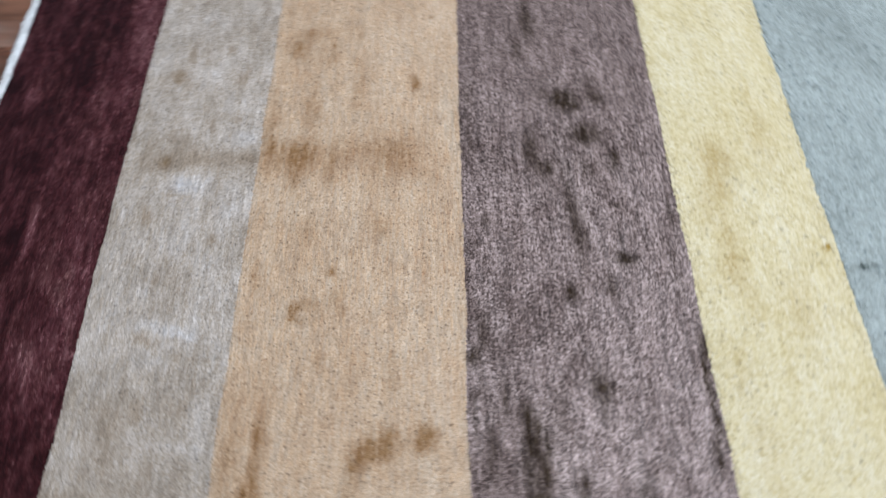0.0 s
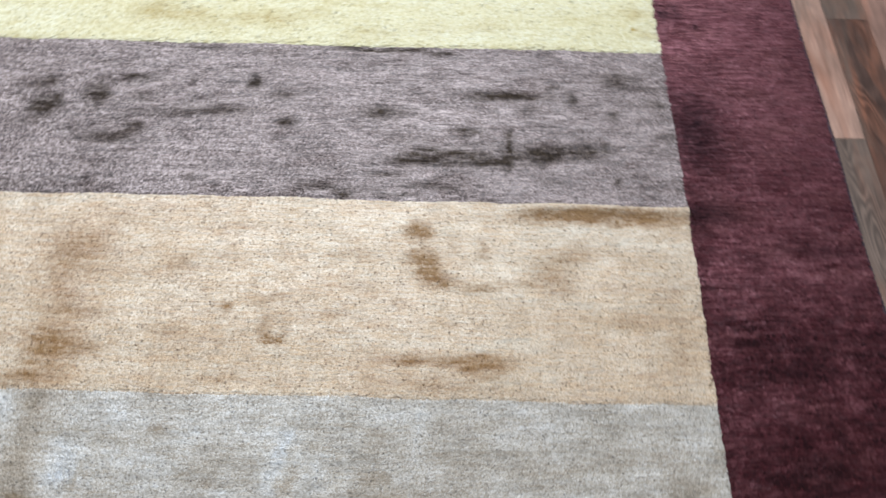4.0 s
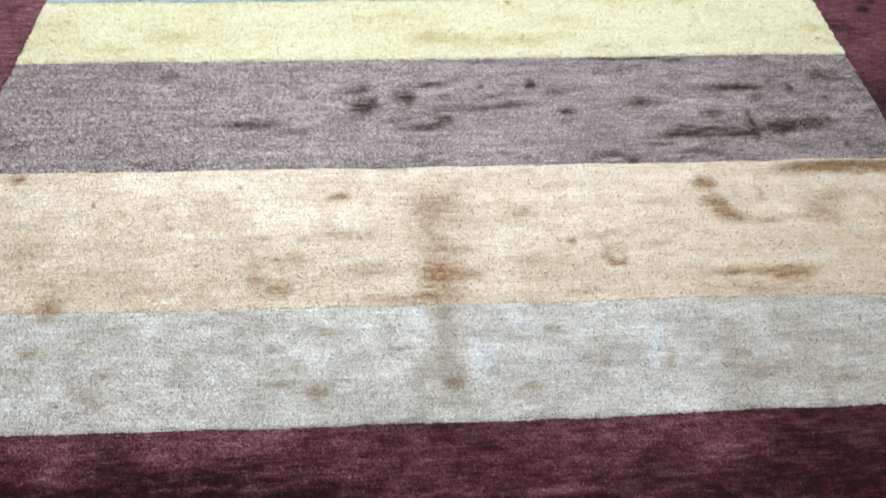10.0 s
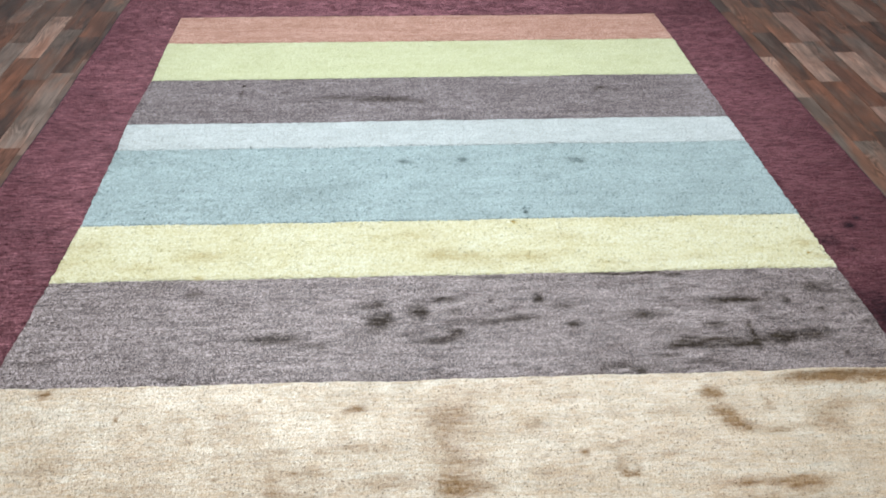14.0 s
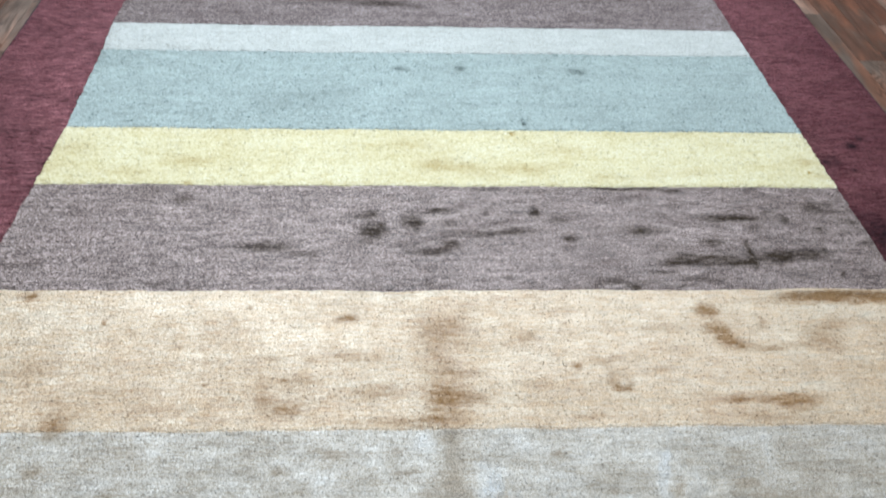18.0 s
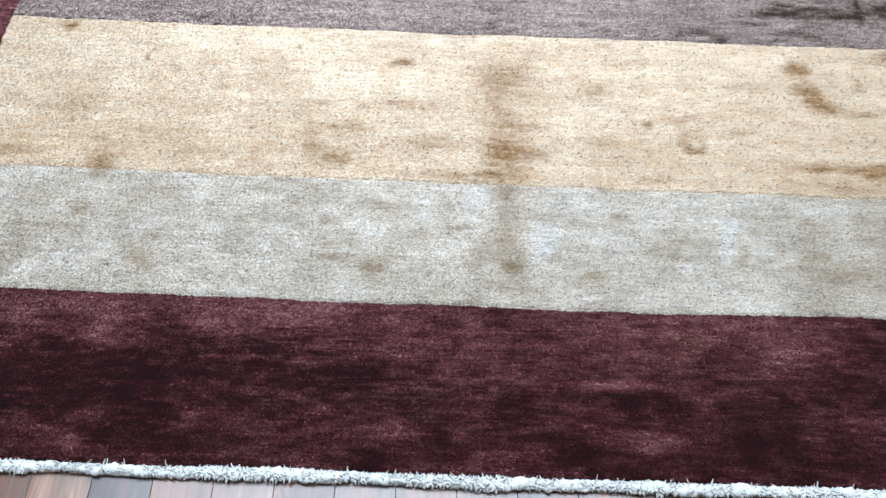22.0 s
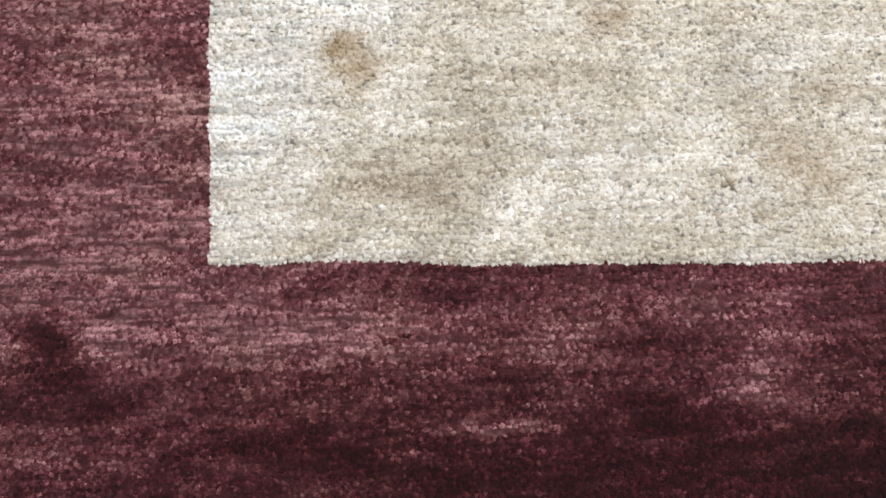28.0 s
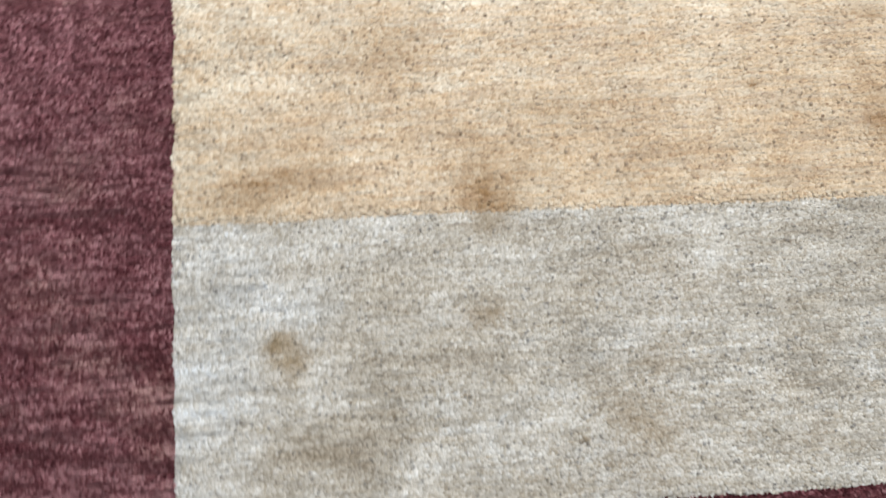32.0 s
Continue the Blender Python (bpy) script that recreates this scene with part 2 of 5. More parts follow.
def wood(name, tones):
    """Rustic strip flooring; every strip takes its own tone."""
    m, nodes, links, bsdf = shader(name)

    def node(kind, values=None, **wires):
        return put(nodes, links, kind, values, **wires)

    where = node("ShaderNodeTexCoord").outputs["Object"]
    own = node("ShaderNodeObjectInfo").outputs["Random"]
    island = node("ShaderNodeNewGeometry").outputs["Random Per Island"]
    pick = node("ShaderNodeMath", {"op": "FRACT"}, s0=node("ShaderNodeMath", {"op": "ADD"}, s0=own, s1=island).outputs[0]).outputs[0]
    ramp = nodes.new("ShaderNodeValToRGB")
    ramp.color_ramp.interpolation = "CONSTANT"
    for k, c in enumerate(tones):
        e = ramp.color_ramp.elements[k] if k < 2 else ramp.color_ramp.elements.new(k / len(tones))
        e.position, e.color = k / len(tones), rgba(srgb(*c))
    links.new(pick, ramp.inputs[0])
    shift = node("ShaderNodeCombineXYZ", s0=node("ShaderNodeMath", {"op": "MULTIPLY"}, s0=pick, s1=37.0).outputs[0], s1=node("ShaderNodeMath", {"op": "MULTIPLY"}, s0=pick, s1=91.0).outputs[0])
    moved = node("ShaderNodeVectorMath", {"op": "ADD"}, s0=where, s1=shift.outputs[0]).outputs[0]
    def noise(sx, sy, detail, warp=0.0, rough=0.6):
        spot = node("ShaderNodeMapping", s0=moved, Scale=(sx, sy, 1.0)).outputs[0]
        return node("ShaderNodeTexNoise", Vector=spot, Scale=1.0, Detail=detail, Roughness=rough, Distortion=warp).outputs[0]

    def spread(a, lo, hi, out0, out1):
        return node("ShaderNodeMapRange", s0=a, s1=lo, s2=hi, s3=out0, s4=out1).outputs[0]

    def times(a, b):
        return node("ShaderNodeMath", {"op": "MULTIPLY"}, s0=a, s1=b).outputs[0]

    def blend(fac, a, b):
        n = node("ShaderNodeMix", {"blend": "MIX"})
        links.new(fac, n.inputs[0])
        links.new(a, n.inputs[6])
        n.inputs[7].default_value = b
        return n.outputs[2]

    # heartwood runs reddish and weathered grey along one strip
    colour = blend(spread(noise(16.0, 3.0, 3.0, 0.6), 0.46, 0.66, 0.0, 0.6), ramp.outputs[0], rgba(srgb(128, 80, 56)))
    colour = blend(spread(noise(20.0, 4.5, 3.0, 0.4), 0.50, 0.66, 0.0, 0.6), colour, rgba(srgb(94, 80, 68)))
    # cathedral figure: bands of a stretched, distorted field
    field = noise(13.0, 1.8, 2.0, 0.5, 0.45)
    bands = node("ShaderNodeMath", {"op": "SINE"}, s0=times(field, 130.0)).outputs[0]
    shown = spread(noise(8.0, 3.0, 2.0), 0.50, 0.64, 0.0, 0.34)
    rings = node("ShaderNodeMath", {"op": "MULTIPLY_ADD"}, s0=bands, s1=shown, s2=1.0).outputs[0]
    pores = noise(420.0, 9.0, 3.0)
    figure = noise(46.0, 3.4, 5.0, 1.4)
    k = times(times(spread(figure, 0.25, 0.75, 0.66, 1.36), spread(pores, 0.3, 0.7, 0.86, 1.12)), times(rings, spread(noise(14.0, 5.0, 3.0), 0.3, 0.7, 0.72, 1.28)))
    mul = node("ShaderNodeVectorMath", {"op": "SCALE"}, s0=colour, Scale=k)
    links.new(mul.outputs[0], bsdf.inputs["Base Color"])
    bsdf.inputs["Roughness"].default_value = 0.36
    bsdf.inputs["Specular IOR Level"].default_value = 0.5
    bsdf.inputs["Coat Weight"].default_value = 0.9
    bsdf.inputs["Coat Roughness"].default_value = 0.22
    bump = node("ShaderNodeBump", Strength=0.15, Distance=0.0006, Height=pores)
    links.new(bump.outputs[0], bsdf.inputs["Normal"])
    return m


WOOD = {
    "pale": wood("pale_strip_wood", [(150, 115, 95), (138, 105, 88), (156, 122, 102), (130, 102, 85)]),
    "dark": wood("dark_strip_wood", [(74, 54, 44), (84, 63, 52), (68, 51, 43), (92, 70, 57)]),
    "russet": wood("russet_strip_wood", [(108, 72, 54), (98, 65, 50), (118, 82, 62), (92, 64, 50)]),
    "grey": wood("grey_strip_wood", [(110, 90, 77), (98, 80, 68), (120, 100, 86), (102, 84, 71)]),
}


# ---- mesh helpers ----
def part(name, mesh, material, parent=None, label=""):
    """Links a mesh as one object, under a thing or a part."""
    mesh.materials.append(material)
    ob = new(name, mesh)
    if parent:
        ob.parent = parent
    return tagged(ob, label)


def from_arrays(name, co, faces, smooth=True, **attributes):
    me = bpy.data.meshes.new(name)
    faces = np.asarray(faces, np.int32)
    me.vertices.add(len(co))
    me.vertices.foreach_set("co", np.asarray(co, np.float32).ravel())
    me.loops.add(faces.size)
    me.loops.foreach_set("vertex_index", faces.ravel())
    me.polygons.add(len(faces))
    me.polygons.foreach_set("loop_start", np.arange(0, faces.size, faces.shape[1], dtype=np.int32))
    me.polygons.foreach_set("use_smooth", np.full(len(faces), smooth))
    for key, values in attributes.items():
        me.attributes.new(key, "FLOAT", "POINT").data.foreach_set("value", np.asarray(values, np.float32).ravel())
    me.update(calc_edges=True)
    return me


def box_mesh(name, x0, x1, y0, y1, z0, z1):
    bm = bmesh.new()
    bmesh.ops.create_cube(bm, size=1, matrix=Matrix.LocRotScale(((x0 + x1) / 2, (y0 + y1) / 2, (z0 + z1) / 2), None, (x1 - x0, y1 - y0, z1 - z0)))
    me = bpy.data.meshes.new(name)
    bm.to_mesh(me)
    bm.free()
    return me


def wobble(x, seed, size):
    """Smooth noise of one variable, -1 to 1, over lengths of that size."""
    table = np.random.default_rng(seed).uniform(-1, 1, 4096)
    q = np.asarray(x) / size + 500
    i = np.floor(q).astype(int)
    f = q - i
    f = f * f * (3 - 2 * f)
    return table[i % 4096] * (1 - f) + table[(i + 1) % 4096] * f


def clouds(x, y, seed, sx, sy):
    """Smooth noise over the plane, -1 to 1."""
    table = np.random.default_rng(seed).uniform(-1, 1, (512, 512))
    p, q = x / sx + 200, y / sy + 200
    i, j = np.floor(p).astype(int), np.floor(q).astype(int)
    f, g = p - i, q - j
    f, g = f * f * (3 - 2 * f), g * g * (3 - 2 * g)
    i, j = i % 511, j % 511
    return (table[i, j] * (1 - f) + table[i + 1, j] * f) * (1 - g) + (table[i, j + 1] * (1 - f) + table[i + 1, j + 1] * f) * g


# ---- the room: unseen walls and ceiling, added to close it ----
def wall(name, x0, x1, y0, y1, z0=0.0, z1=ROOM_Z):
    return tagged(part(name, box_mesh(name, x0, x1, y0, y1, z0, z1), WALL_PAINT), "assumed plain taupe wall that closes the unseen room", "wall", kind="structure")


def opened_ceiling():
    """An unseen ceiling with one opening, added for the overhead lamp."""
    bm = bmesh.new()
    x0, x1, y0, y1 = LAMP_X - 1.6, LAMP_X + 1.6, LAMP_Y - 1.7, LAMP_Y + 1.7
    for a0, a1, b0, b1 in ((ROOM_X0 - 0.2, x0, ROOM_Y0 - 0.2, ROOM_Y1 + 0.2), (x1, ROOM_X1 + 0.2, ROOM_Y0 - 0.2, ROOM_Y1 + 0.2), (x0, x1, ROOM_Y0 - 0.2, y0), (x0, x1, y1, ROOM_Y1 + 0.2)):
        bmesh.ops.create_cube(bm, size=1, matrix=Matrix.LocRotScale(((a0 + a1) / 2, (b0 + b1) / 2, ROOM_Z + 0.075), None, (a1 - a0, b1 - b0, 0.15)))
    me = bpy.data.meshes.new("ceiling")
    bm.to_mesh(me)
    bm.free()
    tagged(part("ceiling", me, WALL_PAINT), "assumed plain taupe ceiling with an added opening for the lamp", "ceiling", kind="structure")


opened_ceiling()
wall("wall_north", ROOM_X0, ROOM_X1, ROOM_Y1, ROOM_Y1 + 0.2)
wall("wall_west", ROOM_X0 - 0.2, ROOM_X0, ROOM_Y0, ROOM_Y1)
wall("wall_south", ROOM_X0, ROOM_X1, ROOM_Y0 - 0.2, ROOM_Y0)
wall("wall_east", ROOM_X1, ROOM_X1 + 0.2, ROOM_Y0, ROOM_Y1)
floor = tagged(part("floor", box_mesh("floor", ROOM_X0 - 0.2, ROOM_X1 + 0.2, ROOM_Y0 - 0.2, ROOM_Y1 + 0.2, -0.12, -0.006), SUBFLOOR), "rustic multi-tone brown wood strip floor", "floor", kind="structure")

# ---- the rug ----
S = 1.04  # metres to one unit of the rug's plan
LINES_LEFT = (-0.0015, 0.219, 0.559, 0.904, 1.136, 1.530, 1.695, 2.014, 2.335, 2.600)
LINES_RIGHT = (0.000, 0.207, 0.546, 0.894, 1.129, 1.533, 1.693, 2.017, 2.338, 2.602)
STRIPES = ("silver", "gold", "grey", "yellow", "teal", "white", "grey2", "yellow2", "orange")
OUT_X0, OUT_X1, OUT_Y0 = -0.243 * S, 2.088 * S, -0.262 * S
KNOTS_Y = np.array(LINES_LEFT) * S
EDGE_L = np.array((0.0, -0.001, 0.002, 0.013, 0.019, 0.012, 0.002, 0.007, -0.003, -0.005)) * S
EDGE_R = np.array((1.814, 1.817, 1.823, 1.823, 1.823, 1.822, 1.822, 1.823, 1.826, 1.822)) * S
TOP = 0.014


def left_edge(y):
    return np.interp(y, KNOTS_Y, EDGE_L) + 0.0014 * wobble(y, 5, 0.017) + 0.0007 * wobble(y, 6, 0.006)


def right_edge(y):
    return np.interp(y, KNOTS_Y, EDGE_R) + 0.0014 * wobble(y, 7, 0.017) + 0.0007 * wobble(y, 8, 0.006)


def line(k, x):
    """The seam below stripe k, as a function of x."""
    u = np.clip(x / (1.82 * S), -0.15, 1.15)
    sag = -0.0105 * S * np.clip(4 * u * (1 - u), 0, 1) if k == 0 else 0
    return S * (LINES_LEFT[k] * (1 - u) + LINES_RIGHT[k] * u) + sag + 0.002 * wobble(x, 20 + k, 0.09) + 0.0009 * wobble(x, 40 + k, 0.012)


def outer_left(y):
    return OUT_X0 + 0.003 * wobble(y, 60, 0.25)


def outer_right(y):
    return OUT_X1 + 0.003 * wobble(y, 61, 0.25)


def outer_top(x):
    return np.interp(x, np.array((-0.25, 0.5, 1.01, 1.6, 2.09)) * S, np.array((2.855, 2.844, 2.843, 2.860, 2.892)) * S) + 0.002 * wobble(x, 62, 0.12)


def outer_bottom(x):
    return OUT_Y0 + 0.002 * wobble(x, 63, 0.15)


MARKS = []


def mark(stripe, x, y, rx, ry, strength):
    """A stain, painted shadow or (if negative) pale streak on a stripe, in plan units."""
    MARKS.append((stripe, x * S, y * S, rx * S, ry * S, strength))


NAPS = []


def brushed_sheen(x, y, rx, ry, strength, turn=0.0):
    """Sheen of lying pile, painted into the tone: lighter (plus) or darker (minus)."""
    NAPS.append((x * S, y * S, rx * S, ry * S, strength, radians(turn)))


def grey_marks():
    mark("grey", 1.485, 0.645, 0.0360, 0.0170, 0.36)
    mark("grey", 1.432, 0.632, 0.0300, 0.0100, 0.32)
    mark("grey", 1.545, 0.645, 0.0200, 0.0180, 0.38)
    mark("grey", 1.672, 0.660, 0.0300, 0.0120, 0.34)
    mark("grey", 1.482, 0.695, 0.0140, 0.0090, 0.36)
    mark("grey", 1.739, 0.826, 0.0280, 0.0130, 0.28)
    mark("grey", 0.757, 0.736, 0.0260, 0.0240, 1.0)
    mark("grey", 0.773, 0.753, 0.0096, 0.0096, 0.60)
    mark("grey", 0.737, 0.731, 0.0096, 0.0077, 0.50)
    mark("grey", 0.841, 0.764, 0.0205, 0.0270, 1.0)
    mark("grey", 0.735, 0.791, 0.0289, 0.0125, 0.34)
    mark("grey", 0.753, 0.798, 0.0106, 0.0096, 0.40)
    mark("grey", 0.344, 0.847, 0.0183, 0.0157, 0.38)
    mark("grey", 0.555, 0.688, 0.0356, 0.0116, 0.45)
    mark("grey", 0.507, 0.684, 0.0366, 0.0087, 0.35)
    mark("grey", 0.616, 0.662, 0.0279, 0.0087, 0.42)
    mark("grey", 0.264, 0.883, 0.0327, 0.0117, 0.28)
    mark("grey", 0.233, 0.852, 0.0385, 0.0138, 0.20)
    mark("grey", 0.730, 0.700, 0.0241, 0.0077, 0.30)
    mark("grey", 0.851, 0.670, 0.0241, 0.0106, 0.40)
    mark("grey", 0.881, 0.665, 0.0183, 0.0106, 0.35)
    mark("grey", 0.738, 0.567, 0.0346, 0.0058, 0.38)
    mark("grey", 0.840, 0.568, 0.0289, 0.0048, 0.30)
    mark("grey", 0.888, 0.812, 0.0125, 0.0068, 0.50)
    mark("grey", 0.050, 0.634, 0.0337, 0.0049, 0.20)
    mark("grey", 0.262, 0.595, 0.0231, 0.0089, 0.15)
    mark("grey", 0.334, 0.575, 0.0221, 0.0068, 0.30)
    mark("grey", 0.071, 0.629, 0.0231, 0.0070, 0.15)
    mark("grey", 0.414, 0.825, 0.0260, 0.0126, 0.20)
    mark("grey", 0.135, 0.793, 0.0433, 0.0079, 0.12)
    mark("grey", 0.255, 0.623, 0.0520, 0.0040, -0.50)
    mark("grey", 0.103, 0.654, 0.0356, 0.0040, -0.25)
    mark("grey", 1.107, 0.803, 0.0087, 0.0146, 0.65)
    mark("grey", 1.098, 0.794, 0.0048, 0.0079, 0.40)
    mark("grey", 0.998, 0.799, 0.0058, 0.0078, 0.45)
    mark("grey", 0.912, 0.807, 0.0154, 0.0087, 0.40)
    mark("grey", 0.914, 0.762, 0.0193, 0.0145, 0.30)
    mark("grey", 0.914, 0.694, 0.0202, 0.0135, 0.45)
    mark("grey", 0.903, 0.674, 0.0164, 0.0096, 0.35)
    mark("grey", 1.159, 0.773, 0.0221, 0.0068, 0.40)
    mark("grey", 1.051, 0.734, 0.0501, 0.0097, 0.50)
    mark("grey", 0.975, 0.727, 0.0500, 0.0058, 0.30)
    mark("grey", 1.171, 0.713, 0.0125, 0.0079, 0.60)
    mark("grey", 1.186, 0.708, 0.0058, 0.0049, 0.40)
    mark("grey", 1.027, 0.589, 0.0087, 0.0068, 0.45)
    mark("grey", 1.326, 0.739, 0.0212, 0.0140, 0.50)
    mark("grey", 1.298, 0.733, 0.0385, 0.0058, 0.30)
    mark("grey", 1.363, 0.738, 0.0250, 0.0089, 0.30)
    mark("grey", 1.546, 0.781, 0.0587, 0.0104, 0.60)
    mark("grey", 1.518, 0.777, 0.0327, 0.0082, 0.45)
    mark("grey", 1.623, 0.803, 0.0135, 0.0061, 0.45)
    mark("grey", 1.653, 0.775, 0.0087, 0.0113, 0.55)
    mark("grey", 1.577, 0.748, 0.0135, 0.0091, 0.30)
    mark("grey", 1.722, 0.741, 0.0106, 0.0095, 0.50)
    mark("grey", 1.798, 0.765, 0.0231, 0.0104, 0.40)
    mark("grey", 1.731, 0.820, 0.0231, 0.0134, 0.35)
    mark("grey", 1.784, 0.807, 0.0327, 0.0065, 0.25)
    mark("grey", 1.810, 0.689, 0.0125, 0.0129, 0.35)
    mark("grey", 1.472, 0.695, 0.0221, 0.0079, 0.45)
    mark("grey", 1.428, 0.652, 0.0366, 0.0079, 0.50)
    mark("grey", 1.392, 0.637, 0.0366, 0.0079, 0.60)
    mark("grey", 1.371, 0.628, 0.0212, 0.0058, 0.60)
    mark("grey", 1.373, 0.677, 0.0366, 0.0100, 0.25)
    mark("grey", 1.545, 0.694, 0.0048, 0.0122, 0.60)
    mark("grey", 1.546, 0.661, 0.0038, 0.0234, 0.70)
    mark("grey", 1.541, 0.630, 0.0067, 0.0152, 0.95)
    mark("grey", 1.596, 0.650, 0.0317, 0.0168, 0.75)
    mark("grey", 1.496, 0.632, 0.0481, 0.0065, 0.55)
    mark("grey", 1.472, 0.636, 0.0250, 0.0091, 0.40)
    mark("grey", 1.624, 0.659, 0.0183, 0.0104, 0.50)
    mark("grey", 1.668, 0.651, 0.0212, 0.0164, 0.30)
    mark("grey", 1.703, 0.666, 0.0067, 0.0082, 0.40)
    mark("grey", 1.611, 0.593, 0.0212, 0.0073, 0.30)
    mark("grey", 1.715, 0.597, 0.0049, 0.0082, 0.50)
    mark("grey", 1.340, 0.602, 0.0241, 0.0052, 0.40)
    mark("grey", 1.418, 0.581, 0.0414, 0.0049, 0.35)
    mark("grey", 1.261, 0.570, 0.0529, 0.0052, 0.40)
    mark("grey", 1.275, 0.560, 0.0154, 0.0068, 0.75)
    mark("grey", 1.227, 0.579, 0.0289, 0.0052, 0.35)
    mark("grey", 1.370, 0.559, 0.0404, 0.0040, 0.35)
    mark("grey", 1.526, 0.544, 0.0472, 0.0040, 0.20)
    mark("grey", 1.308, 0.889, 0.0606, 0.0049, 0.90)
    mark("grey", 1.262, 0.895, 0.0202, 0.0040, 0.70)
    mark("grey", 1.428, 0.880, 0.0202, 0.0058, 0.60)
    mark("grey", 1.375, 0.887, 0.0404, 0.0049, 0.60)
    mark("grey", 1.010, 0.886, 0.0472, 0.0048, 0.35)
    mark("grey", 1.129, 0.874, 0.0404, 0.0058, 0.30)


def gold_marks():
    mark("gold", 1.400, 0.494, 0.0163, 0.0168, 0.95)
    mark("gold", 1.388, 0.488, 0.0125, 0.0100, 0.50)
    mark("gold", 1.408, 0.439, 0.0221, 0.0128, 0.60)
    mark("gold", 1.412, 0.423, 0.0135, 0.0128, 0.75)
    mark("gold", 1.420, 0.408, 0.0135, 0.0079, 0.50)
    mark("gold", 1.443, 0.395, 0.0250, 0.0070, 0.40)
    mark("gold", 1.495, 0.387, 0.0288, 0.0070, 0.45)
    mark("gold", 1.544, 0.397, 0.0288, 0.0070, 0.30)
    mark("gold", 1.497, 0.468, 0.0067, 0.0149, 0.30)
    mark("gold", 1.492, 0.444, 0.0154, 0.0079, 0.32)
    mark("gold", 1.595, 0.409, 0.0279, 0.0213, 0.50)
    mark("gold", 1.618, 0.441, 0.0298, 0.0119, 0.32)
    # three marks paint the brown shadow below the ruck
    mark("gold", 1.637, 0.527, 0.0673, 0.0100, 0.85)
    mark("gold", 1.716, 0.528, 0.0673, 0.0100, 0.90)
    mark("gold", 1.675, 0.512, 0.0971, 0.0091, 0.35)
    mark("gold", 1.172, 0.356, 0.0135, 0.0108, 0.42)
    mark("gold", 1.197, 0.367, 0.0115, 0.0068, 0.30)
    mark("gold", 1.123, 0.346, 0.0067, 0.0068, 0.65)
    mark("gold", 1.182, 0.315, 0.0077, 0.0117, 0.40)
    mark("gold", 1.191, 0.330, 0.0163, 0.0049, 0.22)
    mark("gold", 1.201, 0.294, 0.0154, 0.0058, 0.70)
    mark("gold", 1.213, 0.300, 0.0058, 0.0078, 0.50)
    mark("gold", 1.189, 0.301, 0.0058, 0.0108, 0.50)
    mark("gold", 1.440, 0.267, 0.0769, 0.0089, 0.50)
    mark("gold", 1.490, 0.263, 0.0337, 0.0128, 0.55)
    mark("gold", 1.500, 0.248, 0.0221, 0.0100, 0.40)
    mark("gold", 1.440, 0.228, 0.0375, 0.0070, 0.28)
    mark("gold", 1.391, 0.268, 0.0221, 0.0058, 0.30)
    mark("gold", 1.034, 0.419, 0.0173, 0.0154, 0.35)
    mark("gold", 1.051, 0.425, 0.0096, 0.0078, 0.30)
    mark("gold", 0.898, 0.438, 0.0394, 0.0356, 0.40)
    mark("gold", 0.883, 0.338, 0.0298, 0.0260, 0.35)
    mark("gold", 0.890, 0.283, 0.0346, 0.0221, 0.50)
    mark("gold", 0.884, 0.234, 0.0327, 0.0154, 0.45)
    mark("gold", 0.925, 0.334, 0.0269, 0.0067, 0.42)
    mark("gold", 0.933, 0.275, 0.0317, 0.0087, 0.35)
    mark("gold", 1.041, 0.304, 0.0212, 0.0146, 0.28)
    mark("gold", 1.301, 0.442, 0.0346, 0.0087, 0.25)
    mark("gold", 1.309, 0.395, 0.0288, 0.0117, 0.25)
    mark("gold", 1.275, 0.337, 0.0221, 0.0078, 0.22)
    mark("gold", 1.134, 0.234, 0.0212, 0.0079, 0.30)
    mark("gold", 0.929, 0.495, 0.0173, 0.0115, 0.25)
    mark("gold", 1.462, 0.228, 0.1087, 0.0119, 0.22)
    mark("gold", 1.387, 0.316, 0.0337, 0.0108, 0.20)
    mark("gold", 1.557, 0.343, 0.0510, 0.0113, 0.20)
    mark("gold", 1.646, 0.462, 0.0356, 0.0173, 0.25)
    mark("gold", 0.120, 0.542, 0.0135, 0.0089, 0.70)
    mark("gold", 0.108, 0.540, 0.0144, 0.0058, 0.40)
    mark("gold", 0.713, 0.474, 0.0154, 0.0087, 0.72)
    mark("gold", 0.697, 0.469, 0.0202, 0.0058, 0.40)
    mark("gold", 0.770, 0.296, 0.0452, 0.0135, 0.42)
    mark("gold", 0.740, 0.373, 0.0327, 0.0087, 0.32)
    mark("gold", 0.687, 0.379, 0.0221, 0.0067, 0.20)
    mark("gold", 0.577, 0.372, 0.0240, 0.0068, 0.32)
    mark("gold", 0.572, 0.277, 0.0135, 0.0125, 0.34)
    mark("gold", 0.612, 0.265, 0.0202, 0.0058, 0.36)
    mark("gold", 0.824, 0.227, 0.0519, 0.0096, 0.42)
    mark("gold", 0.267, 0.467, 0.0038, 0.0068, 0.50)
    mark("gold", 0.327, 0.434, 0.0096, 0.0049, 0.35)
    mark("gold", 0.177, 0.369, 0.0365, 0.0119, 0.22)
    mark("gold", 0.562, 0.323, 0.0067, 0.0290, 0.22)
    mark("gold", 0.525, 0.507, 0.0038, 0.0049, 0.50)
    mark("gold", 0.416, 0.407, 0.0077, 0.0040, 0.35)
    mark("gold", 0.655, 0.367, 0.0135, 0.0078, 0.25)
    mark("gold", 0.646, 0.323, 0.0269, 0.0068, 0.25)
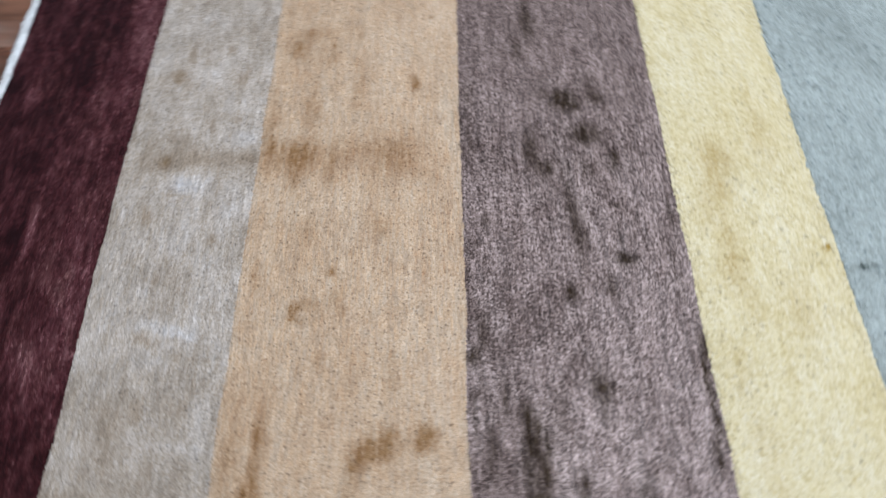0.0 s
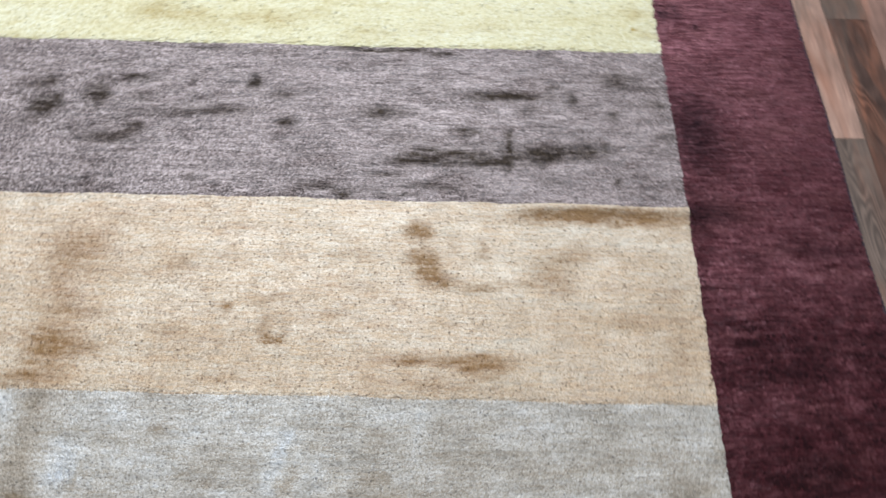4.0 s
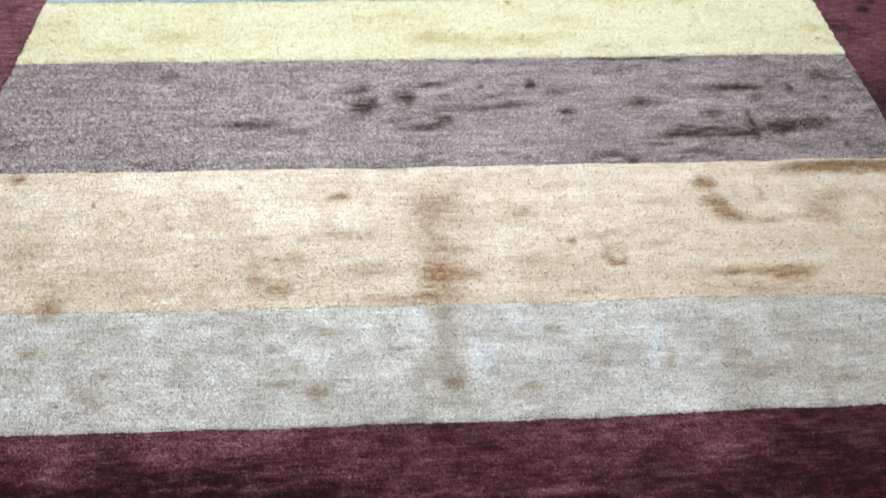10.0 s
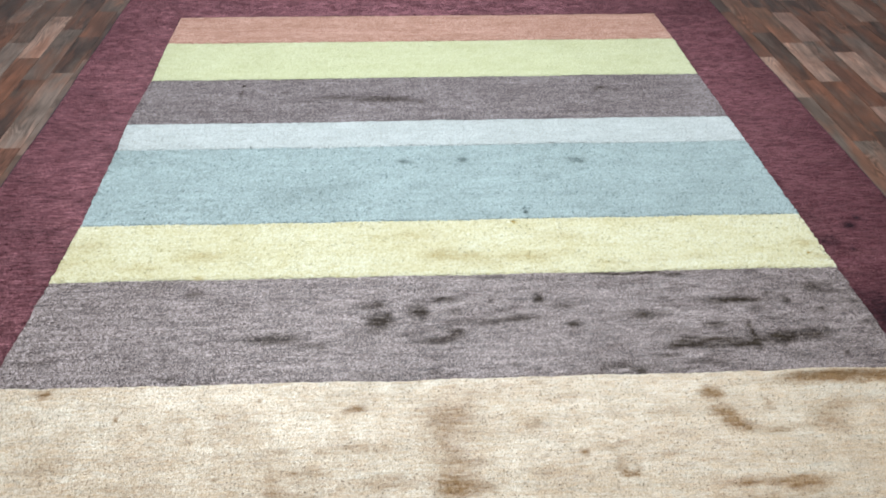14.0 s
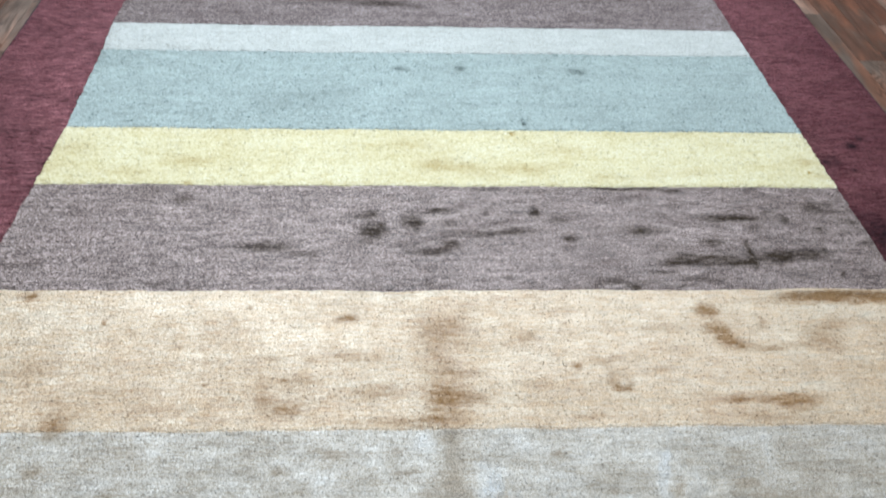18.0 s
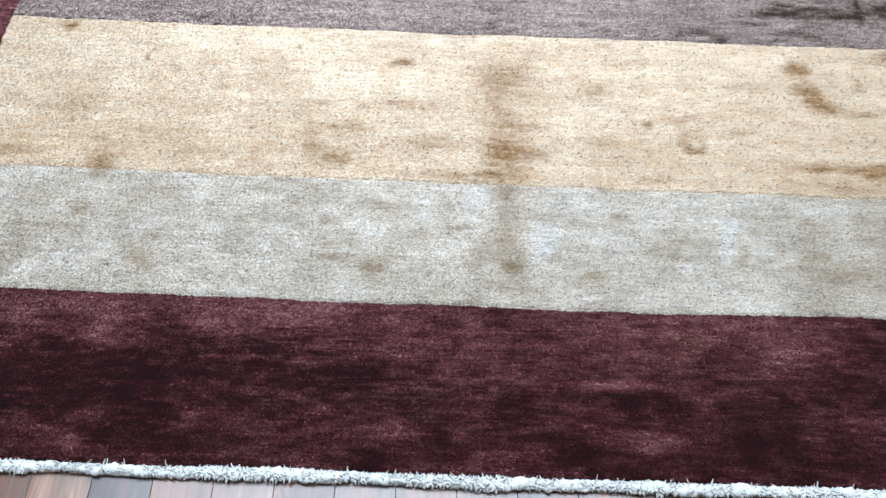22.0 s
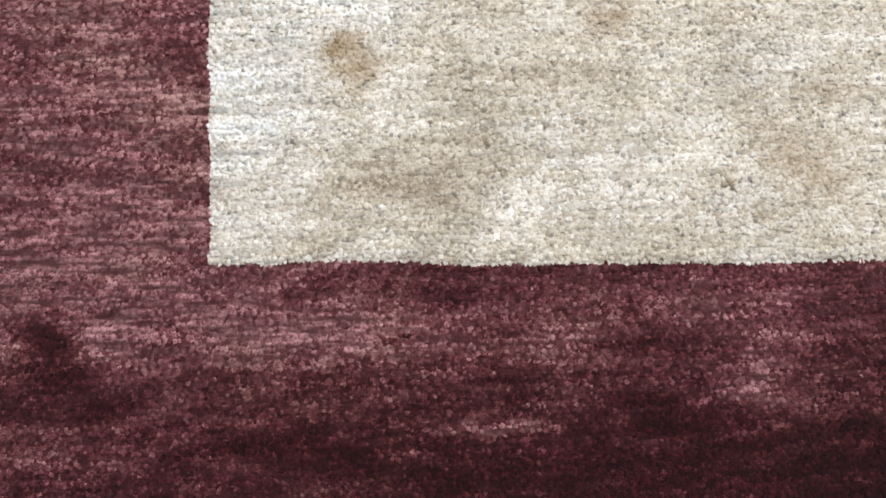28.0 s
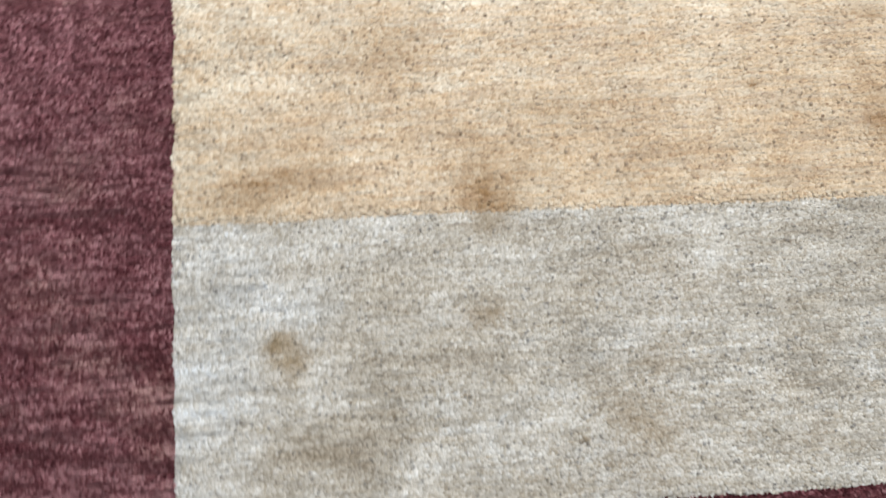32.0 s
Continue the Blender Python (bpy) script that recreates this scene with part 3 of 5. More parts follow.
    mark("gold", 0.468, 0.313, 0.0029, 0.0038, 0.60)
    mark("gold", 0.703, 0.298, 0.0029, 0.0038, 0.60)
    mark("gold", 0.607, 0.324, 0.0048, 0.0040, 0.50)
    mark("gold", 0.351, 0.293, 0.0298, 0.0136, 0.16)
    mark("gold", 0.456, 0.434, 0.0385, 0.0058, 0.16)
    mark("gold", 0.511, 0.233, 0.0144, 0.0067, 0.30)
    mark("gold", 0.625, 0.246, 0.0250, 0.0067, 0.25)
    mark("gold", 0.396, 0.260, 0.0356, 0.0070, 0.20)
    mark("gold", 0.275, 0.245, 0.0192, 0.0058, 0.20)
    mark("gold", 0.867, 0.422, 0.0221, 0.0462, 0.30)
    mark("gold", 0.867, 0.274, 0.0202, 0.0269, 0.40)
    mark("gold", 0.075, 0.249, 0.0327, 0.0078, 0.50)
    mark("gold", 0.048, 0.234, 0.0260, 0.0087, 0.40)
    mark("gold", 0.121, 0.256, 0.0260, 0.0087, 0.25)
    mark("gold", 0.163, 0.349, 0.0346, 0.0106, 0.28)
    mark("gold", 0.572, 0.282, 0.0096, 0.0262, 0.30)
    mark("gold", 0.610, 0.255, 0.0183, 0.0136, 0.45)
    mark("gold", 0.628, 0.287, 0.0356, 0.0223, 0.25)
    mark("gold", 0.637, 0.317, 0.0279, 0.0108, 0.30)
    mark("gold", 0.201, 0.282, 0.0404, 0.0077, 0.20)
    mark("gold", 0.303, 0.303, 0.0414, 0.0067, 0.25)
    mark("gold", 0.345, 0.239, 0.0269, 0.0067, 0.20)
    # the ruck's shadow again, one wider painted band
    mark("gold", 1.693, 0.520, 0.1222, 0.0114, 0.80)
    mark("gold", 1.717, 0.333, 0.0419, 0.0117, 0.30)
    mark("gold", 1.774, 0.371, 0.0213, 0.0299, 0.25)
    mark("gold", 1.766, 0.283, 0.0246, 0.0278, 0.25)
    mark("gold", 1.399, 0.487, 0.016, 0.012, 0.5)
    mark("gold", 1.407, 0.447, 0.02, 0.014, 0.45)
    mark("gold", 1.424, 0.413, 0.018, 0.014, 0.45)
    mark("gold", 1.445, 0.394, 0.014, 0.012, 0.35)
    mark("gold", 0.242, 0.233, 0.0205, 0.0250, 0.56)
    mark("gold", 0.247, 0.216, 0.0150, 0.0120, 0.38)


def silver_marks():
    mark("silver", 0.075, 0.124, 0.0120, 0.0090, 0.64)
    mark("silver", 0.082, 0.114, 0.0085, 0.0085, 0.40)
    mark("silver", 0.089, 0.105, 0.0100, 0.0115, 0.52)
    mark("silver", 0.066, 0.110, 0.0180, 0.0130, 0.25)
    mark("silver", 0.241, 0.206, 0.0130, 0.0090, 0.45)
    mark("silver", 0.235, 0.133, 0.0163, 0.0078, 0.50)
    mark("silver", 0.247, 0.212, 0.0154, 0.0089, 0.45)
    mark("silver", 0.337, 0.053, 0.0163, 0.0157, 0.45)
    mark("silver", 0.355, 0.028, 0.0202, 0.0206, 0.35)
    mark("silver", 0.363, 0.092, 0.0125, 0.0166, 0.30)
    mark("silver", 0.360, 0.166, 0.0260, 0.0175, 0.20)
    mark("silver", 0.615, 0.130, 0.0116, 0.0087, 0.50)
    mark("silver", 0.631, 0.064, 0.0212, 0.0087, 0.40)
    mark("silver", 0.687, 0.051, 0.0173, 0.0116, 0.50)
    mark("silver", 0.703, 0.072, 0.0173, 0.0058, 0.30)
    mark("silver", 0.795, 0.166, 0.0106, 0.0077, 0.40)
    mark("silver", 0.817, 0.125, 0.0173, 0.0029, 0.50)
    mark("silver", 0.799, 0.120, 0.0029, 0.0067, 0.40)
    mark("silver", 0.735, 0.030, 0.0337, 0.0154, 0.28)
    mark("silver", 0.838, 0.066, 0.0260, 0.0163, 0.30)
    mark("silver", 0.478, 0.029, 0.0087, 0.0068, 0.35)
    mark("silver", 0.428, 0.035, 0.0125, 0.0038, 0.30)
    mark("silver", 0.276, 0.031, 0.0067, 0.0058, 0.40)
    mark("silver", 0.557, 0.130, 0.0125, 0.0077, 0.20)
    mark("silver", 0.512, 0.067, 0.0250, 0.0048, 0.15)
    mark("silver", 0.696, 0.163, 0.0183, 0.0115, 0.25)
    mark("silver", 0.206, 0.101, 0.0173, 0.0079, 0.25)
    mark("silver", 0.898, 0.058, 0.0163, 0.0115, 0.62)
    mark("silver", 0.894, 0.189, 0.0231, 0.0202, 0.35)
    mark("silver", 0.893, 0.126, 0.0202, 0.0221, 0.32)
    mark("silver", 0.883, 0.092, 0.0260, 0.0164, 0.32)
    mark("silver", 0.896, 0.024, 0.0221, 0.0154, 0.32)
    mark("silver", 0.968, 0.079, 0.0125, 0.0049, 0.40)
    mark("silver", 0.980, 0.091, 0.0038, 0.0097, 0.35)
    mark("silver", 1.013, 0.050, 0.0154, 0.0087, 0.50)
    mark("silver", 1.064, 0.162, 0.0106, 0.0068, 0.50)
    mark("silver", 1.117, 0.109, 0.0269, 0.0224, 0.15)
    mark("silver", 1.178, 0.094, 0.0183, 0.0108, 0.15)
    mark("silver", 1.238, 0.078, 0.0106, 0.0138, 0.45)
    mark("silver", 1.248, 0.102, 0.0067, 0.0128, 0.30)
    mark("silver", 1.136, 0.084, 0.0096, 0.0058, 0.35)
    mark("silver", 1.191, 0.116, 0.0106, 0.0058, 0.30)
    mark("silver", 1.352, 0.096, 0.0144, 0.0068, 0.40)
    mark("silver", 1.451, 0.168, 0.0337, 0.0100, 0.30)
    mark("silver", 1.446, 0.118, 0.0567, 0.0170, 0.25)
    mark("silver", 1.432, 0.068, 0.0596, 0.0219, 0.30)
    mark("silver", 1.353, 0.154, 0.0231, 0.0119, 0.20)
    mark("silver", 1.475, 0.014, 0.0087, 0.0161, 0.40)
    mark("silver", 1.503, 0.046, 0.0231, 0.0161, 0.30)
    mark("silver", 1.373, 0.071, 0.0279, 0.0128, 0.25)
    mark("silver", 1.386, 0.047, 0.0221, 0.0110, 0.20)
    mark("silver", 1.561, 0.165, 0.0192, 0.0192, 0.30)
    mark("silver", 0.079, 0.120, 0.0116, 0.0106, 0.60)
    mark("silver", 0.089, 0.104, 0.0087, 0.0077, 0.50)
    mark("silver", 0.085, 0.174, 0.0183, 0.0077, 0.35)
    mark("silver", 0.233, 0.138, 0.0154, 0.0077, 0.40)
    mark("silver", 0.377, 0.139, 0.0395, 0.0339, 0.15)
    mark("silver", 0.343, 0.054, 0.0318, 0.0165, 0.28)
    mark("silver", 0.695, 0.164, 0.0202, 0.0147, 0.35)
    mark("silver", 0.695, 0.050, 0.0135, 0.0117, 0.40)
    mark("silver", 0.039, 0.023, 0.0375, 0.0125, 0.22)
    mark("silver", 0.127, 0.037, 0.0308, 0.0097, 0.20)
    mark("silver", 0.301, 0.010, 0.0443, 0.0097, 0.22)
    mark("silver", 0.651, 0.065, 0.0269, 0.0087, 0.25)
    mark("silver", 0.045, 0.067, 0.0010, 0.0010, 0.90)
    mark("silver", 0.048, 0.066, 0.0019, 0.0010, 0.70)
    mark("silver", 0.129, 0.076, 0.0010, 0.0019, 0.90)
    mark("silver", 0.218, 0.075, 0.0040, 0.0019, 0.60)
    mark("silver", 0.197, 0.074, 0.0019, 0.0010, 0.50)
    mark("silver", 0.163, 0.063, 0.0010, 0.0019, 0.80)
    mark("silver", 0.296, 0.036, 0.0058, 0.0019, 0.60)
    mark("silver", 0.172, 0.028, 0.0019, 0.0019, 0.50)
    mark("silver", 0.372, 0.071, 0.0019, 0.0019, 0.60)
    mark("silver", 0.319, 0.019, 0.0106, 0.0029, 0.35)
    mark("silver", 0.020, 0.144, 0.0049, 0.0106, 0.15)
    mark("silver", 1.597, 0.116, 0.0454, 0.0143, 0.25)
    mark("silver", 1.715, 0.135, 0.0383, 0.0194, 0.30)
    mark("silver", 1.759, 0.085, 0.0300, 0.0308, 0.30)


def teal_marks():
    mark("teal", 0.815, 1.441, 0.0115, 0.0125, 0.55)
    mark("teal", 0.837, 1.438, 0.0106, 0.0096, 0.30)
    mark("teal", 0.554, 1.265, 0.0741, 0.0251, 0.18)
    mark("teal", 0.625, 1.312, 0.0673, 0.0232, 0.15)
    mark("teal", 0.358, 1.173, 0.0077, 0.0058, 0.35)
    mark("teal", 0.727, 1.192, 0.0048, 0.0058, 0.40)
    mark("teal", 0.983, 1.444, 0.0106, 0.0125, 0.50)
    mark("teal", 1.305, 1.432, 0.0183, 0.0078, 0.50)
    mark("teal", 1.285, 1.443, 0.0125, 0.0058, 0.40)
    mark("teal", 1.316, 1.420, 0.0067, 0.0068, 0.40)
    mark("teal", 1.126, 1.168, 0.0058, 0.0078, 0.70)
    mark("teal", 1.121, 1.181, 0.0038, 0.0058, 0.50)
    mark("teal", 1.195, 1.350, 0.0346, 0.0136, 0.15)
    mark("teal", 1.061, 1.259, 0.0040, 0.0048, 0.40)
    mark("teal", 1.022, 1.156, 0.0481, 0.0146, 0.15)


def grey2_marks():
    mark("grey2", 0.314, 1.959, 0.0058, 0.0097, 0.85)
    mark("grey2", 0.314, 1.902, 0.0040, 0.0321, 0.50)
    mark("grey2", 0.346, 1.912, 0.0058, 0.0068, 0.50)
    mark("grey2", 0.456, 1.904, 0.0163, 0.0087, 0.45)
    mark("grey2", 0.778, 1.847, 0.0654, 0.0154, 0.60)
    mark("grey2", 0.731, 1.860, 0.0568, 0.0115, 0.40)
    mark("grey2", 0.617, 1.867, 0.0664, 0.0106, 0.40)
    mark("grey2", 0.498, 1.845, 0.0462, 0.0097, 0.25)
    mark("grey2", 0.424, 1.758, 0.0808, 0.0106, 0.18)
    mark("grey2", 1.466, 1.917, 0.0212, 0.0098, 0.60)
    mark("grey2", 1.447, 1.896, 0.0125, 0.0068, 0.50)
    mark("grey2", 1.512, 1.899, 0.0193, 0.0089, 0.50)
    mark("grey2", 1.468, 1.810, 0.0289, 0.0089, 0.35)
    mark("grey2", 1.391, 1.880, 0.0289, 0.0098, 0.30)
    mark("grey2", 0.871, 1.829, 0.0279, 0.0115, 0.40)
    mark("grey2", 1.124, 1.911, 0.0577, 0.0087, 0.15)


def yellow_marks():
    mark("yellow", 0.891, 0.975, 0.03, 0.03, 0.20)
    mark("yellow", 0.963, 0.972, 0.03, 0.02, 0.20)
    mark("yellow", 1.131, 0.953, 0.024, 0.014, 0.2)
    mark("yellow", 1.300, 0.930, 0.035, 0.012, 0.18)
    mark("yellow", 1.409, 0.942, 0.035, 0.016, 0.2)
    mark("yellow", 1.499, 0.951, 0.03, 0.012, 0.2)
    mark("yellow", 0.871, 1.059, 0.04, 0.02, 0.2)
    mark("yellow", 1.198, 1.049, 0.05, 0.02, 0.18)
    mark("yellow", 1.087, 1.119, 0.0048, 0.0058, 0.90)
    mark("yellow", 1.092, 1.113, 0.0038, 0.0048, 0.50)
    mark("yellow", 1.086, 0.968, 0.0452, 0.0135, 0.30)
    mark("yellow", 1.016, 0.942, 0.0366, 0.0097, 0.22)
    mark("yellow", 0.960, 0.970, 0.0443, 0.0125, 0.20)
    mark("yellow", 1.169, 0.975, 0.0452, 0.0106, 0.18)
    mark("yellow", 1.780, 0.954, 0.0029, 0.0065, 0.70)
    mark("yellow", 1.789, 0.997, 0.0231, 0.0138, 0.30)
    mark("yellow", 1.803, 0.937, 0.0154, 0.0134, 0.30)
    mark("yellow", 0.341, 0.908, 0.0096, 0.0058, 0.50)
    mark("yellow", 0.340, 0.995, 0.0366, 0.0136, 0.30)
    mark("yellow", 0.206, 0.950, 0.0577, 0.0128, 0.22)
    mark("yellow", 0.060, 1.045, 0.0375, 0.0161, 0.25)
    mark("yellow", 0.031, 0.969, 0.0289, 0.0182, 0.22)
    mark("yellow", 0.900, 0.986, 0.0298, 0.0154, 0.30)
    mark("yellow", 0.812, 1.070, 0.0462, 0.0115, 0.15)


def border_marks():
    mark("border", 1.928, 1.069, 0.0154, 0.0151, 0.75)
    mark("border", 1.963, 1.104, 0.0078, 0.0095, 0.60)
    mark("border", 1.837, 1.000, 0.0097, 0.0116, 0.75)
    mark("border", 1.861, 0.999, 0.0106, 0.0095, 0.55)
    mark("border", 1.856, 1.015, 0.0067, 0.0073, 0.50)
    mark("border", 1.893, 0.966, 0.0067, 0.0073, 0.50)
    mark("border", 1.838, 1.059, 0.0077, 0.0065, 0.30)
    mark("border", 1.839, 1.226, 0.0337, 0.0168, 0.20)
    mark("border", 1.855, 0.719, 0.0372, 0.0779, 0.55)
    mark("border", 1.837, 0.532, 0.0456, 0.0184, 0.55)
    mark("border", 2.026, 0.468, 0.0625, 0.0131, 0.40)


def sheen_patches():
    brushed_sheen(-0.150, -0.047, 0.0269, 0.0097, 0.55)
    brushed_sheen(-0.052, -0.037, 0.0260, 0.0154, 0.60)
    brushed_sheen(-0.172, -0.004, 0.0665, 0.0173, 0.25)
    brushed_sheen(-0.132, 0.032, 0.0915, 0.0260, 0.15)
    brushed_sheen(0.164, -0.097, 0.0375, 0.0038, 0.75)
    brushed_sheen(0.262, -0.107, 0.0308, 0.0038, 0.45)
    brushed_sheen(0.045, -0.040, 0.0481, 0.0154, 0.22)
    brushed_sheen(-0.212, -0.051, 0.0241, 0.0087, 0.30)
    brushed_sheen(-0.092, -0.050, 0.0241, 0.0154, -0.65)
    brushed_sheen(-0.087, -0.076, 0.0356, 0.0173, -0.45)
    brushed_sheen(0.110, -0.116, 0.1570, 0.0231, -0.22)
    brushed_sheen(0.349, -0.153, 0.1224, 0.0357, -0.12)
    brushed_sheen(-0.175, -0.083, 0.0655, 0.0183, -0.30)
    brushed_sheen(-0.079, -0.169, 0.0462, 0.0231, 0.12)
    brushed_sheen(0.166, -0.184, 0.1194, 0.0231, -0.20)
    brushed_sheen(-0.206, -0.163, 0.0347, 0.0222, -0.10)
    brushed_sheen(0.223, -0.037, 0.0741, 0.0145, 0.15)
    brushed_sheen(-0.124, 0.188, 0.0760, 0.0404, -0.15)
    brushed_sheen(-0.179, 0.150, 0.0500, 0.0193, 0.25)
    brushed_sheen(-0.139, 0.265, 0.0587, 0.0279, 0.15)
    brushed_sheen(-0.055, -0.047, 0.0163, 0.0096, 0.45)
    brushed_sheen(-0.090, -0.042, 0.0154, 0.0087, -0.25)
    brushed_sheen(-0.065, -0.077, 0.0346, 0.0115, -0.30)
    brushed_sheen(0.057, -0.041, 0.0587, 0.0144, 0.18)
    brushed_sheen(0.310, -0.086, 0.0221, 0.0049, 0.40)
    brushed_sheen(0.350, -0.065, 0.0298, 0.0193, 0.10)
    brushed_sheen(0.150, -0.099, 0.0317, 0.0019, 0.60)
    brushed_sheen(0.161, -0.067, 0.0106, 0.0010, 0.40)
    brushed_sheen(0.249, -0.051, 0.0529, 0.0125, -0.20)
    brushed_sheen(0.198, -0.116, 0.0635, 0.0097, -0.30)
    brushed_sheen(0.083, -0.086, 0.0288, 0.0058, 0.12)
    brushed_sheen(0.263, -0.112, 0.0125, 0.0029, 0.35)
    brushed_sheen(-0.019, 0.092, 0.0163, 0.0087, 0.30)
    brushed_sheen(-0.109, 0.061, 0.0394, 0.0048, -0.25)
    brushed_sheen(-0.090, 0.132, 0.0404, 0.0048, -0.20)
    brushed_sheen(0.317, -0.062, 0.0279, 0.0383, 0.35)
    brushed_sheen(0.499, -0.046, 0.0721, 0.0252, 0.35)
    brushed_sheen(0.604, -0.031, 0.0587, 0.0222, 0.40)
    brushed_sheen(0.732, -0.055, 0.0337, 0.0327, 0.30)
    brushed_sheen(0.320, -0.238, 0.0192, 0.0159, 0.55)
    brushed_sheen(0.336, -0.191, 0.0221, 0.0147, 0.25)
    brushed_sheen(0.532, -0.159, 0.1375, 0.0078, 0.20)
    brushed_sheen(0.517, -0.194, 0.0904, 0.0194, 0.15)
    brushed_sheen(0.735, -0.212, 0.0452, 0.0192, 0.20)
    brushed_sheen(0.458, -0.058, 0.0288, 0.0108, 0.30)
    brushed_sheen(0.611, -0.113, 0.0279, 0.0077, 0.35)
    brushed_sheen(0.280, -0.120, 0.0269, 0.0415, -0.30)
    brushed_sheen(0.395, -0.152, 0.0452, 0.0409, -0.35)
    brushed_sheen(0.362, -0.215, 0.0356, 0.0236, -0.35)
    brushed_sheen(0.597, -0.124, 0.0798, 0.0212, -0.30)
    brushed_sheen(0.709, -0.250, 0.0269, 0.0183, -0.50)
    brushed_sheen(0.798, -0.212, 0.0269, 0.0433, -0.35)
    brushed_sheen(0.713, -0.120, 0.0760, 0.0317, -0.25)
    brushed_sheen(0.453, -0.231, 0.0519, 0.0194, -0.20)
    brushed_sheen(0.543, -0.096, 0.0558, 0.0164, -0.15)
    brushed_sheen(0.923, -0.123, 0.0433, 0.0154, 0.30)
    brushed_sheen(1.024, -0.129, 0.0625, 0.0068, 0.60)
    brushed_sheen(1.131, -0.070, 0.0298, 0.0206, 0.35)
    brushed_sheen(1.270, -0.077, 0.0404, 0.0287, 0.40)
    brushed_sheen(1.084, -0.212, 0.0375, 0.0126, 0.60)
    brushed_sheen(1.188, -0.036, 0.1029, 0.0236, 0.20)
    brushed_sheen(1.338, -0.049, 0.0413, 0.0299, 0.20)
    brushed_sheen(1.393, -0.177, 0.0288, 0.0213, 0.20)
    brushed_sheen(0.957, -0.068, 0.0442, 0.0222, 0.15)
    brushed_sheen(1.060, -0.150, 0.0769, 0.0126, -0.55)
    brushed_sheen(0.891, -0.180, 0.0279, 0.0299, -0.35)
    brushed_sheen(0.980, -0.231, 0.0317, 0.0242, -0.60)
    brushed_sheen(1.235, -0.230, 0.0664, 0.0296, -0.40)
    brushed_sheen(1.434, -0.140, 0.0404, 0.0271, -0.40)
    brushed_sheen(1.209, -0.179, 0.0615, 0.0315, -0.30)
    brushed_sheen(1.112, -0.242, 0.0548, 0.0196, -0.30)
    brushed_sheen(1.362, -0.232, 0.0577, 0.0210, -0.25)
    brushed_sheen(0.864, -0.033, 0.0298, 0.0231, -0.20)
    brushed_sheen(0.051, 0.139, 0.0202, 0.0212, 0.35)
    brushed_sheen(0.031, 0.105, 0.0202, 0.0096, 0.40)
    brushed_sheen(0.021, 0.054, 0.0163, 0.0067, 0.30)
    brushed_sheen(0.224, 0.053, 0.0471, 0.0038, 0.35)
    brushed_sheen(0.084, 0.039, 0.0404, 0.0077, -0.30)
    brushed_sheen(0.164, 0.054, 0.0664, 0.0096, -0.25)
    brushed_sheen(0.058, 0.010, 0.0394, 0.0078, -0.25)
    brushed_sheen(0.355, 0.039, 0.0202, 0.0097, -0.30)
    brushed_sheen(0.133, 0.135, 0.0683, 0.0067, 0.15)
    brushed_sheen(0.337, 0.113, 0.0337, 0.0135, 0.15)
    brushed_sheen(0.099, 0.468, 0.1419, 0.0627, 0.20)
    brushed_sheen(0.056, 0.160, 0.0504, 0.0203, 0.25)
    brushed_sheen(0.193, 0.069, 0.0489, 0.0189, 0.20)
    brushed_sheen(0.302, 0.030, 0.0483, 0.0138, 0.20)
    brushed_sheen(0.600, 0.015, 0.0485, 0.0183, 0.20)
    brushed_sheen(0.771, 0.022, 0.0489, 0.0184, 0.20)
    brushed_sheen(0.999, 0.177, 0.0523, 0.0157, 0.20)
    brushed_sheen(0.946, 0.087, 0.0329, 0.0227, 0.40)
    brushed_sheen(0.855, 0.170, 0.0341, 0.0245, 0.30)
    brushed_sheen(1.229, 0.114, 0.0067, 0.0465, 0.30)
    brushed_sheen(1.211, 0.155, 0.0915, 0.0073, 0.20)
    brushed_sheen(1.713, 0.474, 0.1067, 0.0196, 0.25)
    brushed_sheen(1.529, 0.292, 0.0491, 0.0122, 0.40)
    brushed_sheen(1.635, 0.494, 0.0536, 0.0133, 0.30)
    brushed_sheen(1.520, 0.233, 0.0318, 0.0080, 0.35)
    brushed_sheen(1.902, 0.936, 0.0635, 0.0611, 0.15)
    brushed_sheen(1.937, 0.625, 0.0854, 0.0247, -0.15)
    brushed_sheen(1.886, 0.705, 0.0586, 0.0895, -0.35)
    brushed_sheen(1.941, 0.286, 0.1653, 0.0641, -0.25)
    brushed_sheen(1.928, 0.094, 0.1135, 0.0761, -0.20)
    brushed_sheen(1.756, 0.413, 0.0347, 0.0207, 0.20)
    brushed_sheen(1.364, 0.183, 0.0931, 0.0118, 0.15)
    brushed_sheen(0.30, -0.10, 0.10, 0.030, -0.15)
    brushed_sheen(1.30, -0.16, 0.60, 0.08, -0.08)
    brushed_sheen(-0.12, 0.24, 0.14, 0.42, 0.6)
    brushed_sheen(0.42, -0.15, 0.30, 0.075, -0.33)
    brushed_sheen(0.14, -0.155, 0.10, 0.045, -0.2)
    brushed_sheen(0.90, 0.30, 0.040, 0.28, -0.25)
    # grey stripe: shaded dents and lit ridges of its ripples, painted as tone
    brushed_sheen(0.873, 0.668, 0.0500, 0.0098, -0.50, 13)
    brushed_sheen(0.917, 0.688, 0.0396, 0.0086, -0.35, 23)
    brushed_sheen(0.893, 0.814, 0.0517, 0.0073, -0.40, 6)
    brushed_sheen(0.900, 0.854, 0.0188, 0.0053, -0.40, 2)
    brushed_sheen(0.964, 0.786, 0.0555, 0.0080, -0.50, 13)
    brushed_sheen(0.989, 0.725, 0.0404, 0.0076, -0.40, 9)
    brushed_sheen(1.062, 0.734, 0.0444, 0.0089, -0.65, 5)
